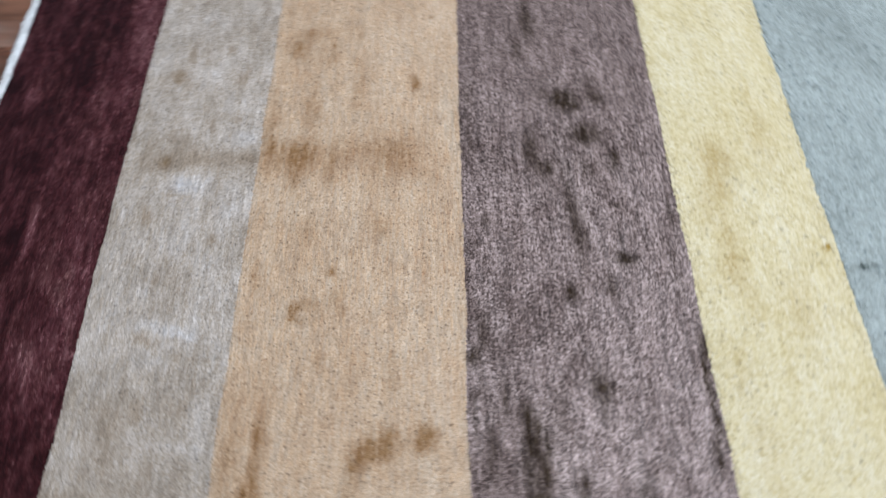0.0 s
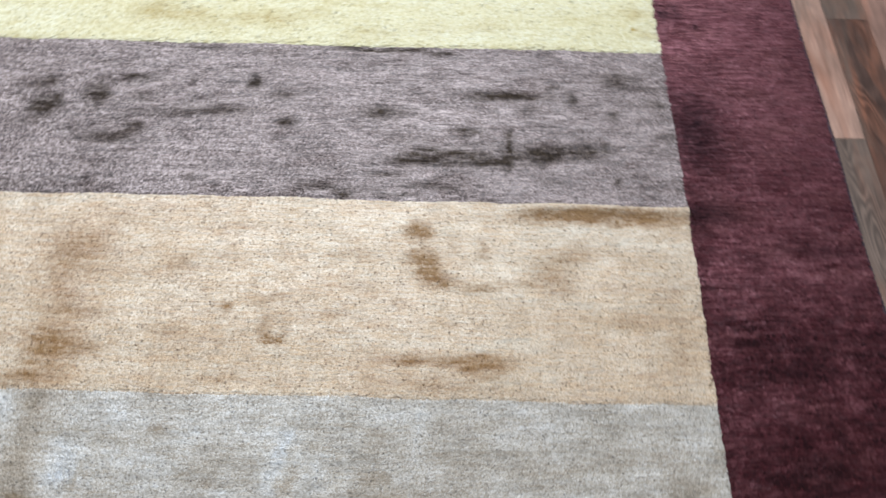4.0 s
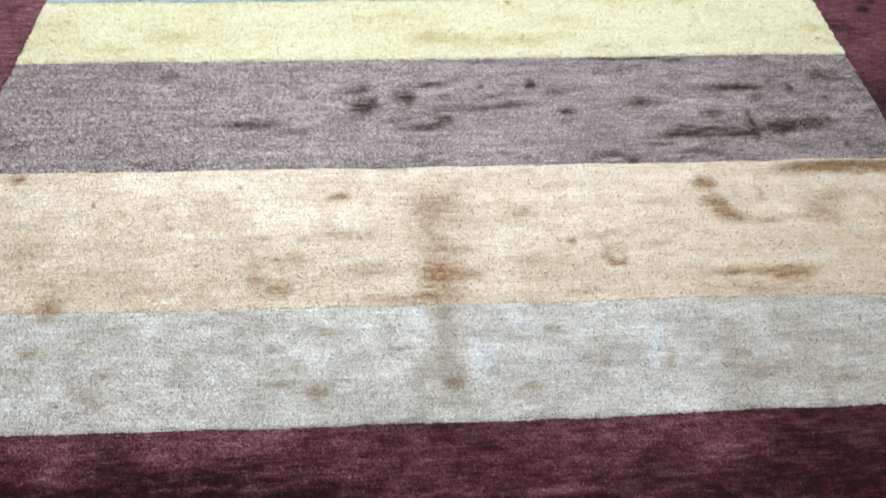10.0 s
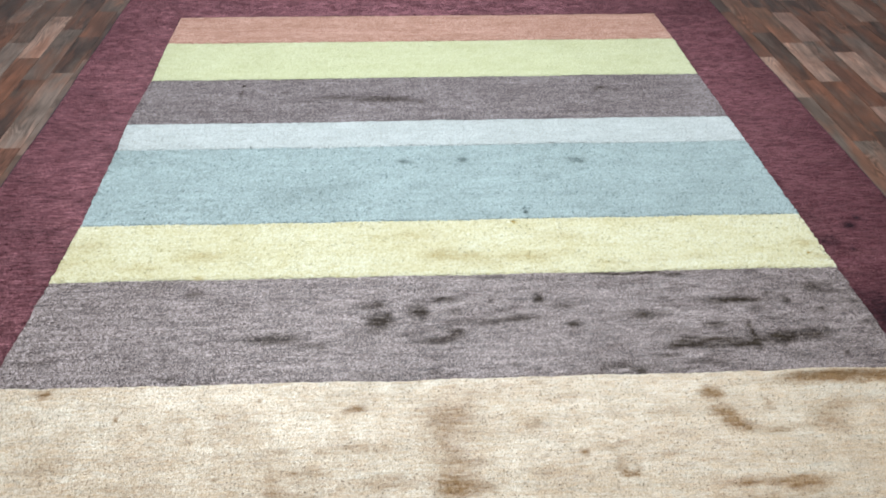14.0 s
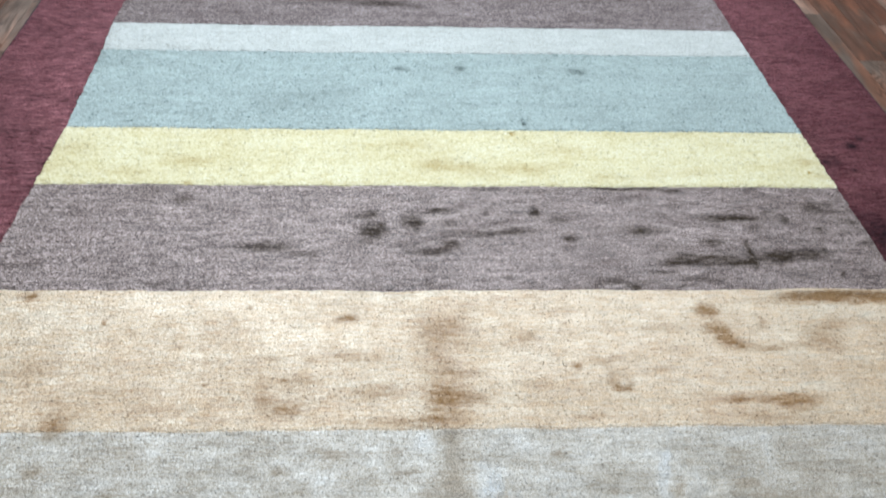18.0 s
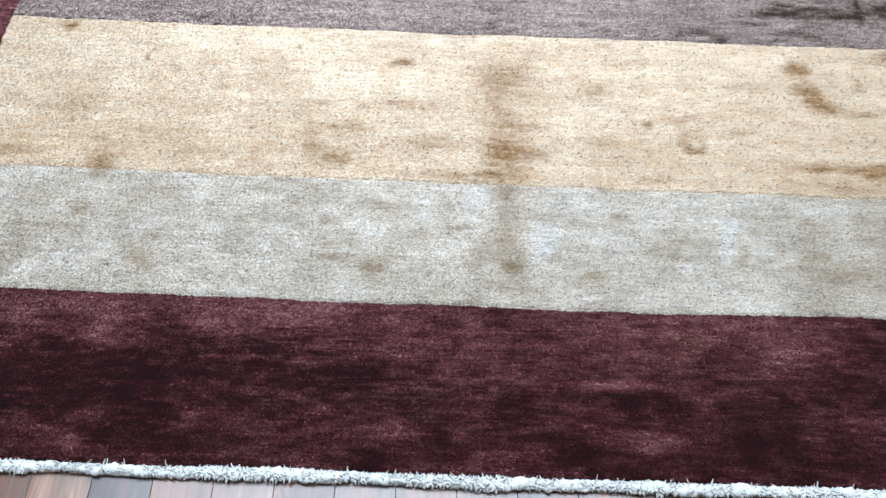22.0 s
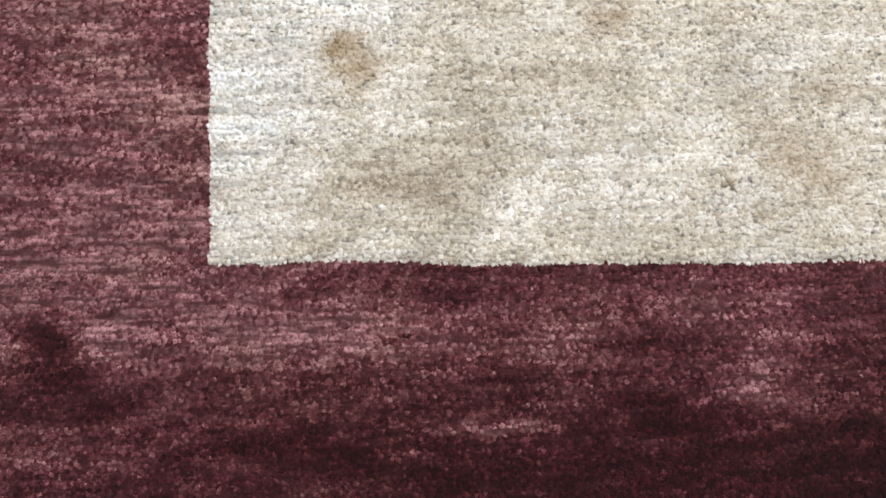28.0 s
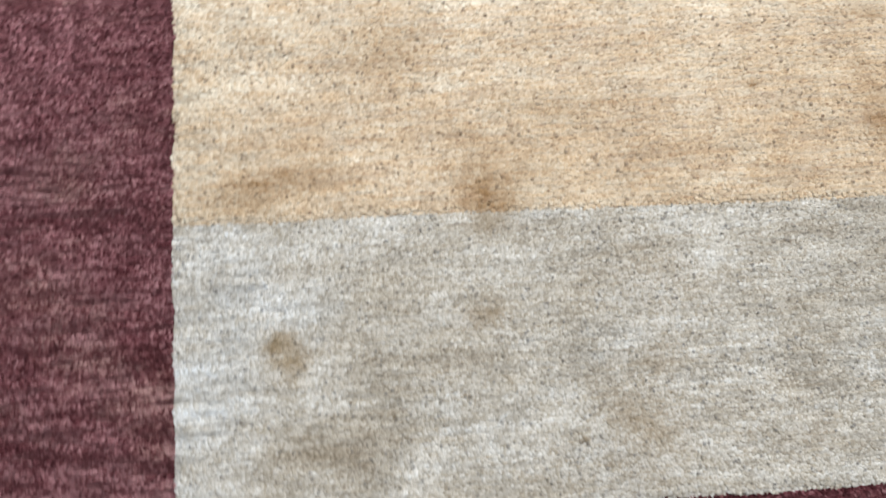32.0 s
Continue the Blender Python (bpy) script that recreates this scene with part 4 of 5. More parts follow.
    brushed_sheen(1.175, 0.710, 0.0226, 0.0056, -0.40, 17)
    brushed_sheen(1.167, 0.694, 0.0256, 0.0062, -0.40, 51)
    brushed_sheen(0.739, 0.791, 0.0387, 0.0133, -0.45, 22)
    brushed_sheen(0.736, 0.702, 0.0213, 0.0096, -0.40, 37)
    brushed_sheen(0.857, 0.615, 0.0371, 0.0053, -0.30, 3)
    brushed_sheen(0.898, 0.568, 0.0277, 0.0048, -0.30, 5)
    brushed_sheen(1.030, 0.587, 0.0144, 0.0046, -0.40, 0)
    brushed_sheen(1.160, 0.772, 0.0294, 0.0056, -0.25, 12)
    brushed_sheen(1.164, 0.606, 0.0456, 0.0090, -0.20, 19)
    brushed_sheen(1.268, 0.660, 0.0359, 0.0069, -0.40, 0)
    brushed_sheen(1.337, 0.625, 0.0583, 0.0066, -0.35, 5)
    brushed_sheen(1.413, 0.639, 0.0398, 0.0062, -0.65, 10)
    brushed_sheen(1.385, 0.683, 0.0264, 0.0079, -0.25, 20)
    brushed_sheen(1.344, 0.754, 0.0288, 0.0057, -0.35, -2)
    brushed_sheen(1.464, 0.699, 0.0136, 0.0040, -0.60, 27)
    brushed_sheen(1.510, 0.632, 0.0404, 0.0080, -0.55, 13)
    brushed_sheen(1.585, 0.669, 0.0327, 0.0087, -0.70, 3)
    brushed_sheen(1.492, 0.786, 0.0205, 0.0057, -0.40, -3)
    brushed_sheen(1.553, 0.786, 0.0414, 0.0079, -0.75, 8)
    brushed_sheen(1.655, 0.789, 0.0157, 0.0069, -0.50, 18)
    brushed_sheen(1.407, 0.892, 0.0386, 0.0040, -0.45, -9)
    brushed_sheen(1.001, 0.745, 0.0828, 0.0075, 0.60, 13)
    brushed_sheen(1.424, 0.660, 0.0733, 0.0056, 0.50, 17)
    brushed_sheen(1.556, 0.797, 0.0511, 0.0042, 0.55, 6)
    brushed_sheen(1.288, 0.578, 0.0590, 0.0066, 0.25, 15)
    brushed_sheen(1.549, 0.721, 0.0493, 0.0076, 0.20, 3)
    brushed_sheen(1.423, 0.787, 0.0476, 0.0107, 0.20, 22)
    brushed_sheen(1.371, 0.889, 0.0532, 0.0072, 0.15, 15)
    brushed_sheen(1.075, 0.793, 0.0313, 0.0095, 0.20, 32)
    brushed_sheen(1.031, 0.653, 0.0530, 0.0080, 0.15, 8)
    brushed_sheen(1.482, 0.604, 0.0238, 0.0051, 0.20, -4)
    brushed_sheen(1.133, 0.704, 0.0211, 0.0054, 0.15, 5)
    brushed_sheen(0.776, 0.598, 0.0535, 0.0086, 0.15, 7)
    brushed_sheen(0.944, 0.109, 0.0348, 0.0119, 0.55, 57)
    brushed_sheen(0.846, 0.185, 0.0166, 0.0168, 0.50, 60)
    brushed_sheen(0.547, 0.092, 0.0341, 0.0262, 0.25, 73)
    brushed_sheen(1.231, 0.137, 0.0888, 0.0051, 0.35, 72)
    brushed_sheen(0.784, 0.017, 0.0313, 0.0119, -0.20, 73)
    brushed_sheen(0.892, 0.142, 0.0684, 0.0144, -0.30, -84)
    brushed_sheen(1.265, 0.127, 0.0923, 0.0066, -0.22, 72)
    brushed_sheen(0.798, 0.534, 0.1028, 0.0123, 0.40, 6)
    brushed_sheen(1.255, 0.557, 0.0872, 0.0141, 0.35, 8)
    brushed_sheen(1.438, 0.492, 0.0164, 0.0085, 0.40, 12)
    brushed_sheen(1.418, 0.264, 0.0747, 0.0040, -0.35, -2)
    brushed_sheen(1.443, 0.291, 0.0659, 0.0053, 0.25, 2)
    brushed_sheen(1.311, 0.292, 0.0680, 0.0069, 0.15, 0)
    brushed_sheen(0.762, 0.319, 0.0531, 0.0102, 0.15, 12)
    brushed_sheen(0.854, 0.414, 0.0233, 0.0106, 0.15, 54)
    brushed_sheen(1.540, 0.530, 0.0334, 0.0077, 0.20, 7)
    brushed_sheen(1.639, 0.362, 0.1487, 0.0058, 0.35, 0)
    brushed_sheen(1.546, 0.301, 0.0387, 0.0069, 0.35, 0)
    brushed_sheen(1.712, 0.338, 0.0885, 0.0052, -0.20, 0)
    brushed_sheen(1.674, 0.308, 0.1067, 0.0040, -0.15, -0)
    brushed_sheen(1.227, 0.119, 0.0481, 0.0051, 0.45, 81)
    brushed_sheen(1.410, 0.164, 0.0395, 0.0069, 0.30, 84)
    brushed_sheen(0.938, 0.130, 0.0156, 0.0127, 0.45, -73)
    brushed_sheen(0.945, 0.091, 0.0157, 0.0119, 0.50, -10)
    brushed_sheen(0.845, 0.188, 0.0133, 0.0162, 0.30, 0)
    brushed_sheen(0.969, 0.095, 0.0304, 0.0040, -0.30, -88)
    brushed_sheen(1.141, 0.205, 0.0322, 0.0080, 0.25, -6)
    brushed_sheen(1.081, 0.139, 0.0177, 0.0075, 0.20, -2)
    brushed_sheen(1.640, 0.103, 0.1327, 0.0150, -0.12, 0)
    brushed_sheen(1.398, 0.089, 0.0191, 0.0072, 0.15, -80)
    brushed_sheen(-0.10, 0.000, 0.17, 0.055, 0.28)
    brushed_sheen(-0.14, -0.135, 0.12, 0.045, -0.25)
    brushed_sheen(0.06, -0.044, 0.12, 0.018, 0.30)
    brushed_sheen(-0.05, -0.046, 0.03, 0.014, 0.35)
    brushed_sheen(0.06, 0.150, 0.05, 0.050, 0.35)
    brushed_sheen(0.02, 0.080, 0.03, 0.040, 0.30)
    brushed_sheen(1.95, 1.750, 0.20, 0.900, 0.30)
    brushed_sheen(1.95, 0.750, 0.12, 0.300, 0.18)
    brushed_sheen(1.60, -0.130, 0.36, 0.120, -0.30)


sheen_patches()

for make in (grey_marks, gold_marks, silver_marks, teal_marks, grey2_marks, yellow_marks, border_marks):
    make()


def soil_at(stripe, x, y):
    """How deep a stain has soaked in: dense spots keep a rim, faint ones fade away."""
    total, gain = np.zeros_like(x), {"grey": 1.3, "gold": 1.15}.get(stripe, 1.0)
    wx = x + 0.0045 * clouds(x, y, 91, 0.028, 0.020) + 0.0026 * clouds(x, y, 90, 0.009, 0.006)
    wy = y + 0.0035 * clouds(x, y, 92, 0.024, 0.013) + 0.0020 * clouds(x, y, 89, 0.009, 0.005)
    for kind, cx, cy, rx, ry, s in MARKS:
        if kind != stripe:
            continue
        near = np.nonzero((np.abs(wx - cx) < 3 * rx) & (np.abs(wy - cy) < 3 * ry))[0]
        d = ((wx[near] - cx) / rx) ** 2 + ((wy[near] - cy) / ry) ** 2
        if s < 0:
            total[near] += s * np.exp(-d)
        else:
            k = 1.0 + 0.9 * max(0.0, s - 0.35)
            # two stains that meet add up like two thin washes
            total[near] = 1 - (1 - np.clip(total[near], -1, 0.98)) * (1 - min(0.985, gain * s * (1.05 + 0.5 * s)) * np.exp(-0.6 * d ** k))
    patchy = 0.45 if stripe == "silver" else 1.0
    return np.where(total > 0, total * (0.90 + patchy * (0.32 * clouds(x, y, 88, 0.03, 0.004) + 0.26 * clouds(x, y, 87, 0.006, 0.004))), total)


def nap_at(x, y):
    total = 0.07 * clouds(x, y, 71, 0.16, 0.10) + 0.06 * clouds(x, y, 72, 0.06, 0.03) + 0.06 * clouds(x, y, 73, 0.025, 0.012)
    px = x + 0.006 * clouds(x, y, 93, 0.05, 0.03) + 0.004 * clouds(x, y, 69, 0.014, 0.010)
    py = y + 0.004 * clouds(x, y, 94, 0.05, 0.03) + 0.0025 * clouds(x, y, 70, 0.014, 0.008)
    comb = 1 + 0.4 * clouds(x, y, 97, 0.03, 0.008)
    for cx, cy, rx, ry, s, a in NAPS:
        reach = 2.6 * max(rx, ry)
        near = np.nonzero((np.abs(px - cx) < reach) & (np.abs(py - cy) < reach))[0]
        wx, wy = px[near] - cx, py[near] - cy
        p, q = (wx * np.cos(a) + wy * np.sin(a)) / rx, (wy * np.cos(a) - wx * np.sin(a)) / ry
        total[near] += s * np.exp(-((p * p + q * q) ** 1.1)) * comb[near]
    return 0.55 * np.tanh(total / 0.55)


def lie_at(x, y):
    """Where the yarn ends stand upright (plus) or lie flat to the south (minus)."""
    return 0.18 * clouds(x + 0.02 * clouds(x, y, 66, 0.05, 0.05), y, 65, 0.05, 0.035) + 0.16 * clouds(x, y, 67, 0.018, 0.02) + 0.10 * clouds(x, y, 68, 0.16, 0.09)


def height_at(x, y, rng):
    z = TOP + 0.0012 * clouds(x, y, 81, 0.22, 0.16) + 0.0005 * clouds(x, y, 82, 0.03, 0.015)
    # the near stripes have been walked into soft rumples
    z = z + 0.0022 * np.clip((0.95 * S - y) / 0.1, 0, 1) * np.clip(y / 0.05 + 0.5, 0.3, 1) * clouds(x + 0.02 * clouds(x, y, 84, 0.05, 0.05), y, 83, 0.055, 0.035)
    # a ruck along the top of the gold stripe
    ridge = np.exp(-(((y - 0.537 * S) / 0.010) ** 2)) * np.clip((x - 1.52 * S) / 0.08, 0, 1) * (x < 1.83 * S)
    z = z + 0.008 * ridge
    return z + rng.uniform(-0.0005, 0.0005, x.shape)


# crests where the worn grey stripe has been pushed up, in plan units
CRESTS = (((0.80, 0.69), (0.918, 0.728), (0.994, 0.759), (1.058, 0.769)), ((1.362, 0.647), (1.435, 0.673), (1.50, 0.68)), ((1.21, 0.600), (1.262, 0.577), (1.307, 0.575)),
          ((1.25, 0.845), (1.324, 0.859), (1.39, 0.867)), ((1.392, 0.766), (1.439, 0.762), (1.48, 0.775)), ((0.832, 0.807), (0.91, 0.811), (0.97, 0.828)))


def ripples(x, y):
    """Waves of the worn grey stripe: dark folds in a soft swell, and single crests with a trough beside them."""
    worn = np.clip((x / S - 0.45) / 0.4, 0.1, 1)
    wx, wy = x + 0.03 * clouds(x, y, 95, 0.07, 0.05), y + 0.030 * clouds(x, y, 98, 0.11, 0.09)
    fold = np.clip(1 - 5.0 * np.abs(clouds(wx, wy, 96, 0.16, 0.040)), 0, 1) * np.clip(0.55 + 1.2 * clouds(x, y, 64, 0.10, 0.05), 0, 1)
    wave = worn * (0.18 - 1.3 * fold + 0.25 * clouds(wx, wy, 99, 0.06, 0.014))
    crest = np.zeros_like(x)
    for curve in CRESTS:
        for (ax, ay), (bx, by) in zip(curve, curve[1:]):
            ax, ay, bx, by = ax * S, ay * S, bx * S, by * S
            px, py = x - ax + 0.006 * clouds(x, y, 87, 0.03, 0.03), y - ay
            t = np.clip((px * (bx - ax) + py * (by - ay)) / ((bx - ax) ** 2 + (by - ay) ** 2), 0, 1)
            dx, dy = px - t * (bx - ax), py - t * (by - ay)
            d2 = dx * dx + dy * dy
            up = np.exp(-d2 / 0.011 ** 2) - 0.55 * np.exp(-(dx * dx + (dy + 0.026) ** 2) / 0.014 ** 2)
            crest = np.where(np.abs(up) > np.abs(crest), up, crest)
    return wave, crest


# single dark knots in the silver stripe, in plan units
KNOTS = ((0.046, 0.067), (0.0495, 0.0665), (0.297, 0.036), (0.301, 0.0365), (0.161, 0.063), (0.129, 0.076), (0.217, 0.076), (0.2135, 0.0755), (0.196, 0.075), (0.171, 0.028), (0.368, 0.077))


def cushion(dist, width=0.012):
    """How far the pile drops towards a rug edge that is dist away."""
    d = np.clip(dist / width, 0, 1)
    return (1 - np.sqrt(np.clip(1 - (1 - d) ** 2, 0, 1))) * (TOP - 0.004)


def sheet(stripe, xf, yf, step_x, step_y, seed, groove, edge):
    """A field of knotted tufts over the unit square, on a low ground; xf(u, y) and yf(x, v) lay it out."""
    rng = np.random.default_rng(seed)

    def laid(u, v):
        y = yf(xf(u, None), v)
        x = xf(u, y)
        return x, yf(x, v)

    # tufts: one blunt leaning pyramid to a cell
    u, v = np.meshgrid((np.arange(step_x) + 0.5) / step_x, (np.arange(step_y) + 0.5) / step_y)
    u = (u + rng.uniform(-0.55, 0.55, u.shape) / step_x).ravel()
    v = (v + rng.uniform(-0.55, 0.55, v.shape) / step_y).ravel()
    x, y = laid(u, v)
    pitch = (x.max() - x.min()) / step_x
    soil = soil_at(stripe, x, y)
    nap = nap_at(x, y) + rng.normal(0, 0.07, x.shape) + np.where(soil < 0, -soil * 0.6, 0)
    lie = lie_at(x, y)
    z = height_at(x, y, rng) - groove(x, y) - edge(x, y)
    if stripe == "grey":
        wave, crest = ripples(x, y)
        lie = np.clip(lie + 0.8 * wave + 0.25 * crest + 1.3 * nap, -0.8, 0.7)
        # slightly lighter, blotchier tone towards the east end
        east_mottle = np.clip((x / S - 1.25) / 0.2, 0, 1) * (0.05 + 0.17 * clouds(x, y, 63, 0.04, 0.014) + 0.14 * clouds(x, y, 62, 0.012, 0.006))
        # the folds' shade is also put into the tone through nap
        nap, z = 0.2 * nap - 0.05 + 0.10 * wave + east_mottle, z + 0.0026 * wave + 0.0018 * crest
    if stripe == "border":
        # more painted sheen blotches on the border, weaker towards its far end
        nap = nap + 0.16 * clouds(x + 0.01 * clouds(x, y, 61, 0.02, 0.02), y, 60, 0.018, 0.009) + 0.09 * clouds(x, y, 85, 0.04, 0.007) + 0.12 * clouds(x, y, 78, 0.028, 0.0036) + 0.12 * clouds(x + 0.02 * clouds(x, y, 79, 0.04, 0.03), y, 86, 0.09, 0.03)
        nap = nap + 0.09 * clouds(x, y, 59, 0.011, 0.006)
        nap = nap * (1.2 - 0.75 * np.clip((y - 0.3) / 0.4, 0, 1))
    tuft = rng.uniform(0, 1, len(x))
    if stripe == "border" and pitch > 0.003:
        tuft = 0.5 + 0.4 * (tuft - 0.5)
    for kx, ky in KNOTS if stripe == "silver" else ():
        tuft = np.where(np.hypot(x - kx * S, y - ky * S) < 0.0019, 0.99, tuft)
    knot = tuft > 0.985  # a thin dark yarn that stands a little proud
    z = z + np.where(knot, 0.0011, 0)
    n, low = len(x), np.maximum(z - 0.0013, 0.0022)
    turn = rng.uniform(0, math.pi / 2, n)
    co = np.empty((n, 5, 3))
    co[:, 4] = np.stack([x + rng.uniform(-0.4, 0.4, n) * pitch, y - 0.0008 - 0.0015 * nap + rng.uniform(-0.4, 0.4, n) * pitch, z], 1)
    for k in range(4):
        radius = pitch * rng.uniform(0.6, 1.15, n) * np.where(knot, 0.76, 1.0)
        co[:, k] = np.stack([x + radius * np.cos(turn + k * math.pi / 2), y + radius * np.sin(turn + k * math.pi / 2), low], 1)
    at = np.arange(n)[:, None] * 5
    faces = np.concatenate([np.concatenate([at + k, at + (k + 1) % 4, at + 4], 1) for k in range(4)])

    # the ground between them
    cols, lines = max(3, step_x // 3), max(3, step_y // 3)
    gu, gv = np.meshgrid(np.linspace(0, 1, cols), np.linspace(0, 1, lines))
    gx, gy = laid(gu.ravel(), gv.ravel())
    wave = ripples(gx, gy)[0] if stripe == "grey" else 0.0
    gz = np.maximum(height_at(gx, gy, rng) + 0.0022 * wave - 0.0015 - groove(gx, gy) - edge(gx, gy), 0.002)
    m = (np.arange(lines - 1)[:, None] * cols + np.arange(cols - 1)[None]).reshape(-1, 1) + 5 * n
    ground = np.concatenate([np.concatenate([m, m + 1, m + 1 + cols], 1), np.concatenate([m, m + 1 + cols, m + cols], 1)])
    gsoil = np.clip(soil_at(stripe, gx, gy), 0, 1)
    return (np.concatenate([co.reshape(-1, 3), np.stack([gx, gy, gz], 1)]), np.concatenate([faces, ground]), np.concatenate([np.repeat(nap, 5), nap_at(gx, gy)]),
            np.concatenate([np.repeat(tuft, 5), rng.uniform(0.1, 0.9, len(gx))]), np.concatenate([np.repeat(np.clip(soil, 0, 1), 5), gsoil]), np.concatenate([np.repeat(lie, 5), lie_at(gx, gy)]))


def merged(name, sheets):
    co, faces, at = [], [], 0
    for s in sheets:
        co.append(s[0])
        faces.append(s[1] + at)
        at += len(s[0])
    return from_arrays(name, np.concatenate(co), np.concatenate(faces), True, nap=np.concatenate([s[2] for s in sheets]), tuft=np.concatenate([s[3] for s in sheets]), stain=np.concatenate([s[4] for s in sheets]), lie=np.concatenate([s[5] for s in sheets]))


rug = tagged(new("rug"), "striped hand-knotted wool rug with stained pile on wood floor", "rug")
LABELS = {
    "silver": "silvery beige pile stripe with faint soiled patches", "gold": "golden tan pile stripe with rusty brown stains", "grey": "taupe grey pile stripe with dark brown stains",
    "yellow": "pale yellow pile stripe", "teal": "pale teal pile stripe with small dark spots", "white": "narrow ivory white pile stripe", "grey2": "taupe grey pile stripe with faint streaks",
    "yellow2": "clean pale lemon pile stripe", "orange": "faded apricot orange pile stripe"}


def no_edge(x, y):
    return 0.0


for k, stripe in enumerate(STRIPES):
    pitch = (0.0022, 0.0026, 0.0030)[k] if k < 3 else 0.0049

    def xf(u, y, k=k):
        y = np.full_like(u, (LINES_LEFT[k] + LINES_LEFT[k + 1]) / 2 * S) if y is None else y
        return left_edge(y) * (1 - u) + right_edge(y) * u

    def yf(x, v, k=k):
        return line(k, x) * (1 - v) + line(k + 1, x) * v

    def groove(x, y, k=k):
        d = np.minimum(np.minimum(y - line(k, x), line(k + 1, x) - y), np.minimum(x - left_edge(y), right_edge(y) - x))
        return 0.0022 * np.clip(1 - d / 0.004, 0, 1)

    height = (LINES_LEFT[k + 1] - LINES_LEFT[k]) * S
    made = merged(stripe + "_stripe", [sheet(stripe, xf, yf, int(1.82 * S / pitch), int(height / pitch), 100 + k, groove, no_edge)])
    part("stripe", made, PILE[stripe], rug, LABELS[stripe])


def border_edge(x, y):
    d = np.minimum(np.minimum(x - outer_left(y), outer_right(y) - x), np.minimum(y - outer_bottom(x), outer_top(x) - y))
    return cushion(d)


def border_groove(x, y):
    dx, dy = np.maximum(left_edge(y) - x, x - right_edge(y)), np.maximum(line(0, x) - y, y - line(9, x))
    return 0.0022 * np.clip(1 - np.maximum(dx, dy) / 0.004, 0, 1)


def full_x(u, y):
    y = np.zeros_like(u) if y is None else y
    return outer_left(y) * (1 - u) + outer_right(y) * u


def left_x(u, y):
    y = np.full_like(u, 1.0) if y is None else y
    return outer_left(y) * (1 - u) + left_edge(y) * u


def right_x(u, y):
    y = np.full_like(u, 1.0) if y is None else y
    return right_edge(y) * (1 - u) + outer_right(y) * u


def mid_y(x, v):
    return line(0, x) * (1 - v) + line(9, x) * v


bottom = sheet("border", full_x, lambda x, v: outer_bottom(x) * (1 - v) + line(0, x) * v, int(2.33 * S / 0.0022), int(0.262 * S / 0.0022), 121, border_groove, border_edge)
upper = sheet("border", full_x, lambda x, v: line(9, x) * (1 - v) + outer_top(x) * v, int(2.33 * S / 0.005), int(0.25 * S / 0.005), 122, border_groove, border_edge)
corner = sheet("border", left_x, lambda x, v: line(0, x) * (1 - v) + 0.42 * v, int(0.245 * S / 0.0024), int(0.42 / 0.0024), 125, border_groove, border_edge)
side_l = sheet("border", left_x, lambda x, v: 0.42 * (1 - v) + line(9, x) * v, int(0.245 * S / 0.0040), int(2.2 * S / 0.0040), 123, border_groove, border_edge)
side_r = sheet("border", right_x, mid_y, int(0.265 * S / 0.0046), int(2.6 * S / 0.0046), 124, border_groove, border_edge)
part("border", merged("border", [bottom, upper, corner, side_l, side_r]), PILE["border"], rug, "dark mulberry pile border with sheen patches painted in its colour")
part("backing", box_mesh("backing", OUT_X0 + 0.006, OUT_X1 - 0.006, OUT_Y0 + 0.006, 2.842 * S, 0.0005, 0.004), WARP, rug)


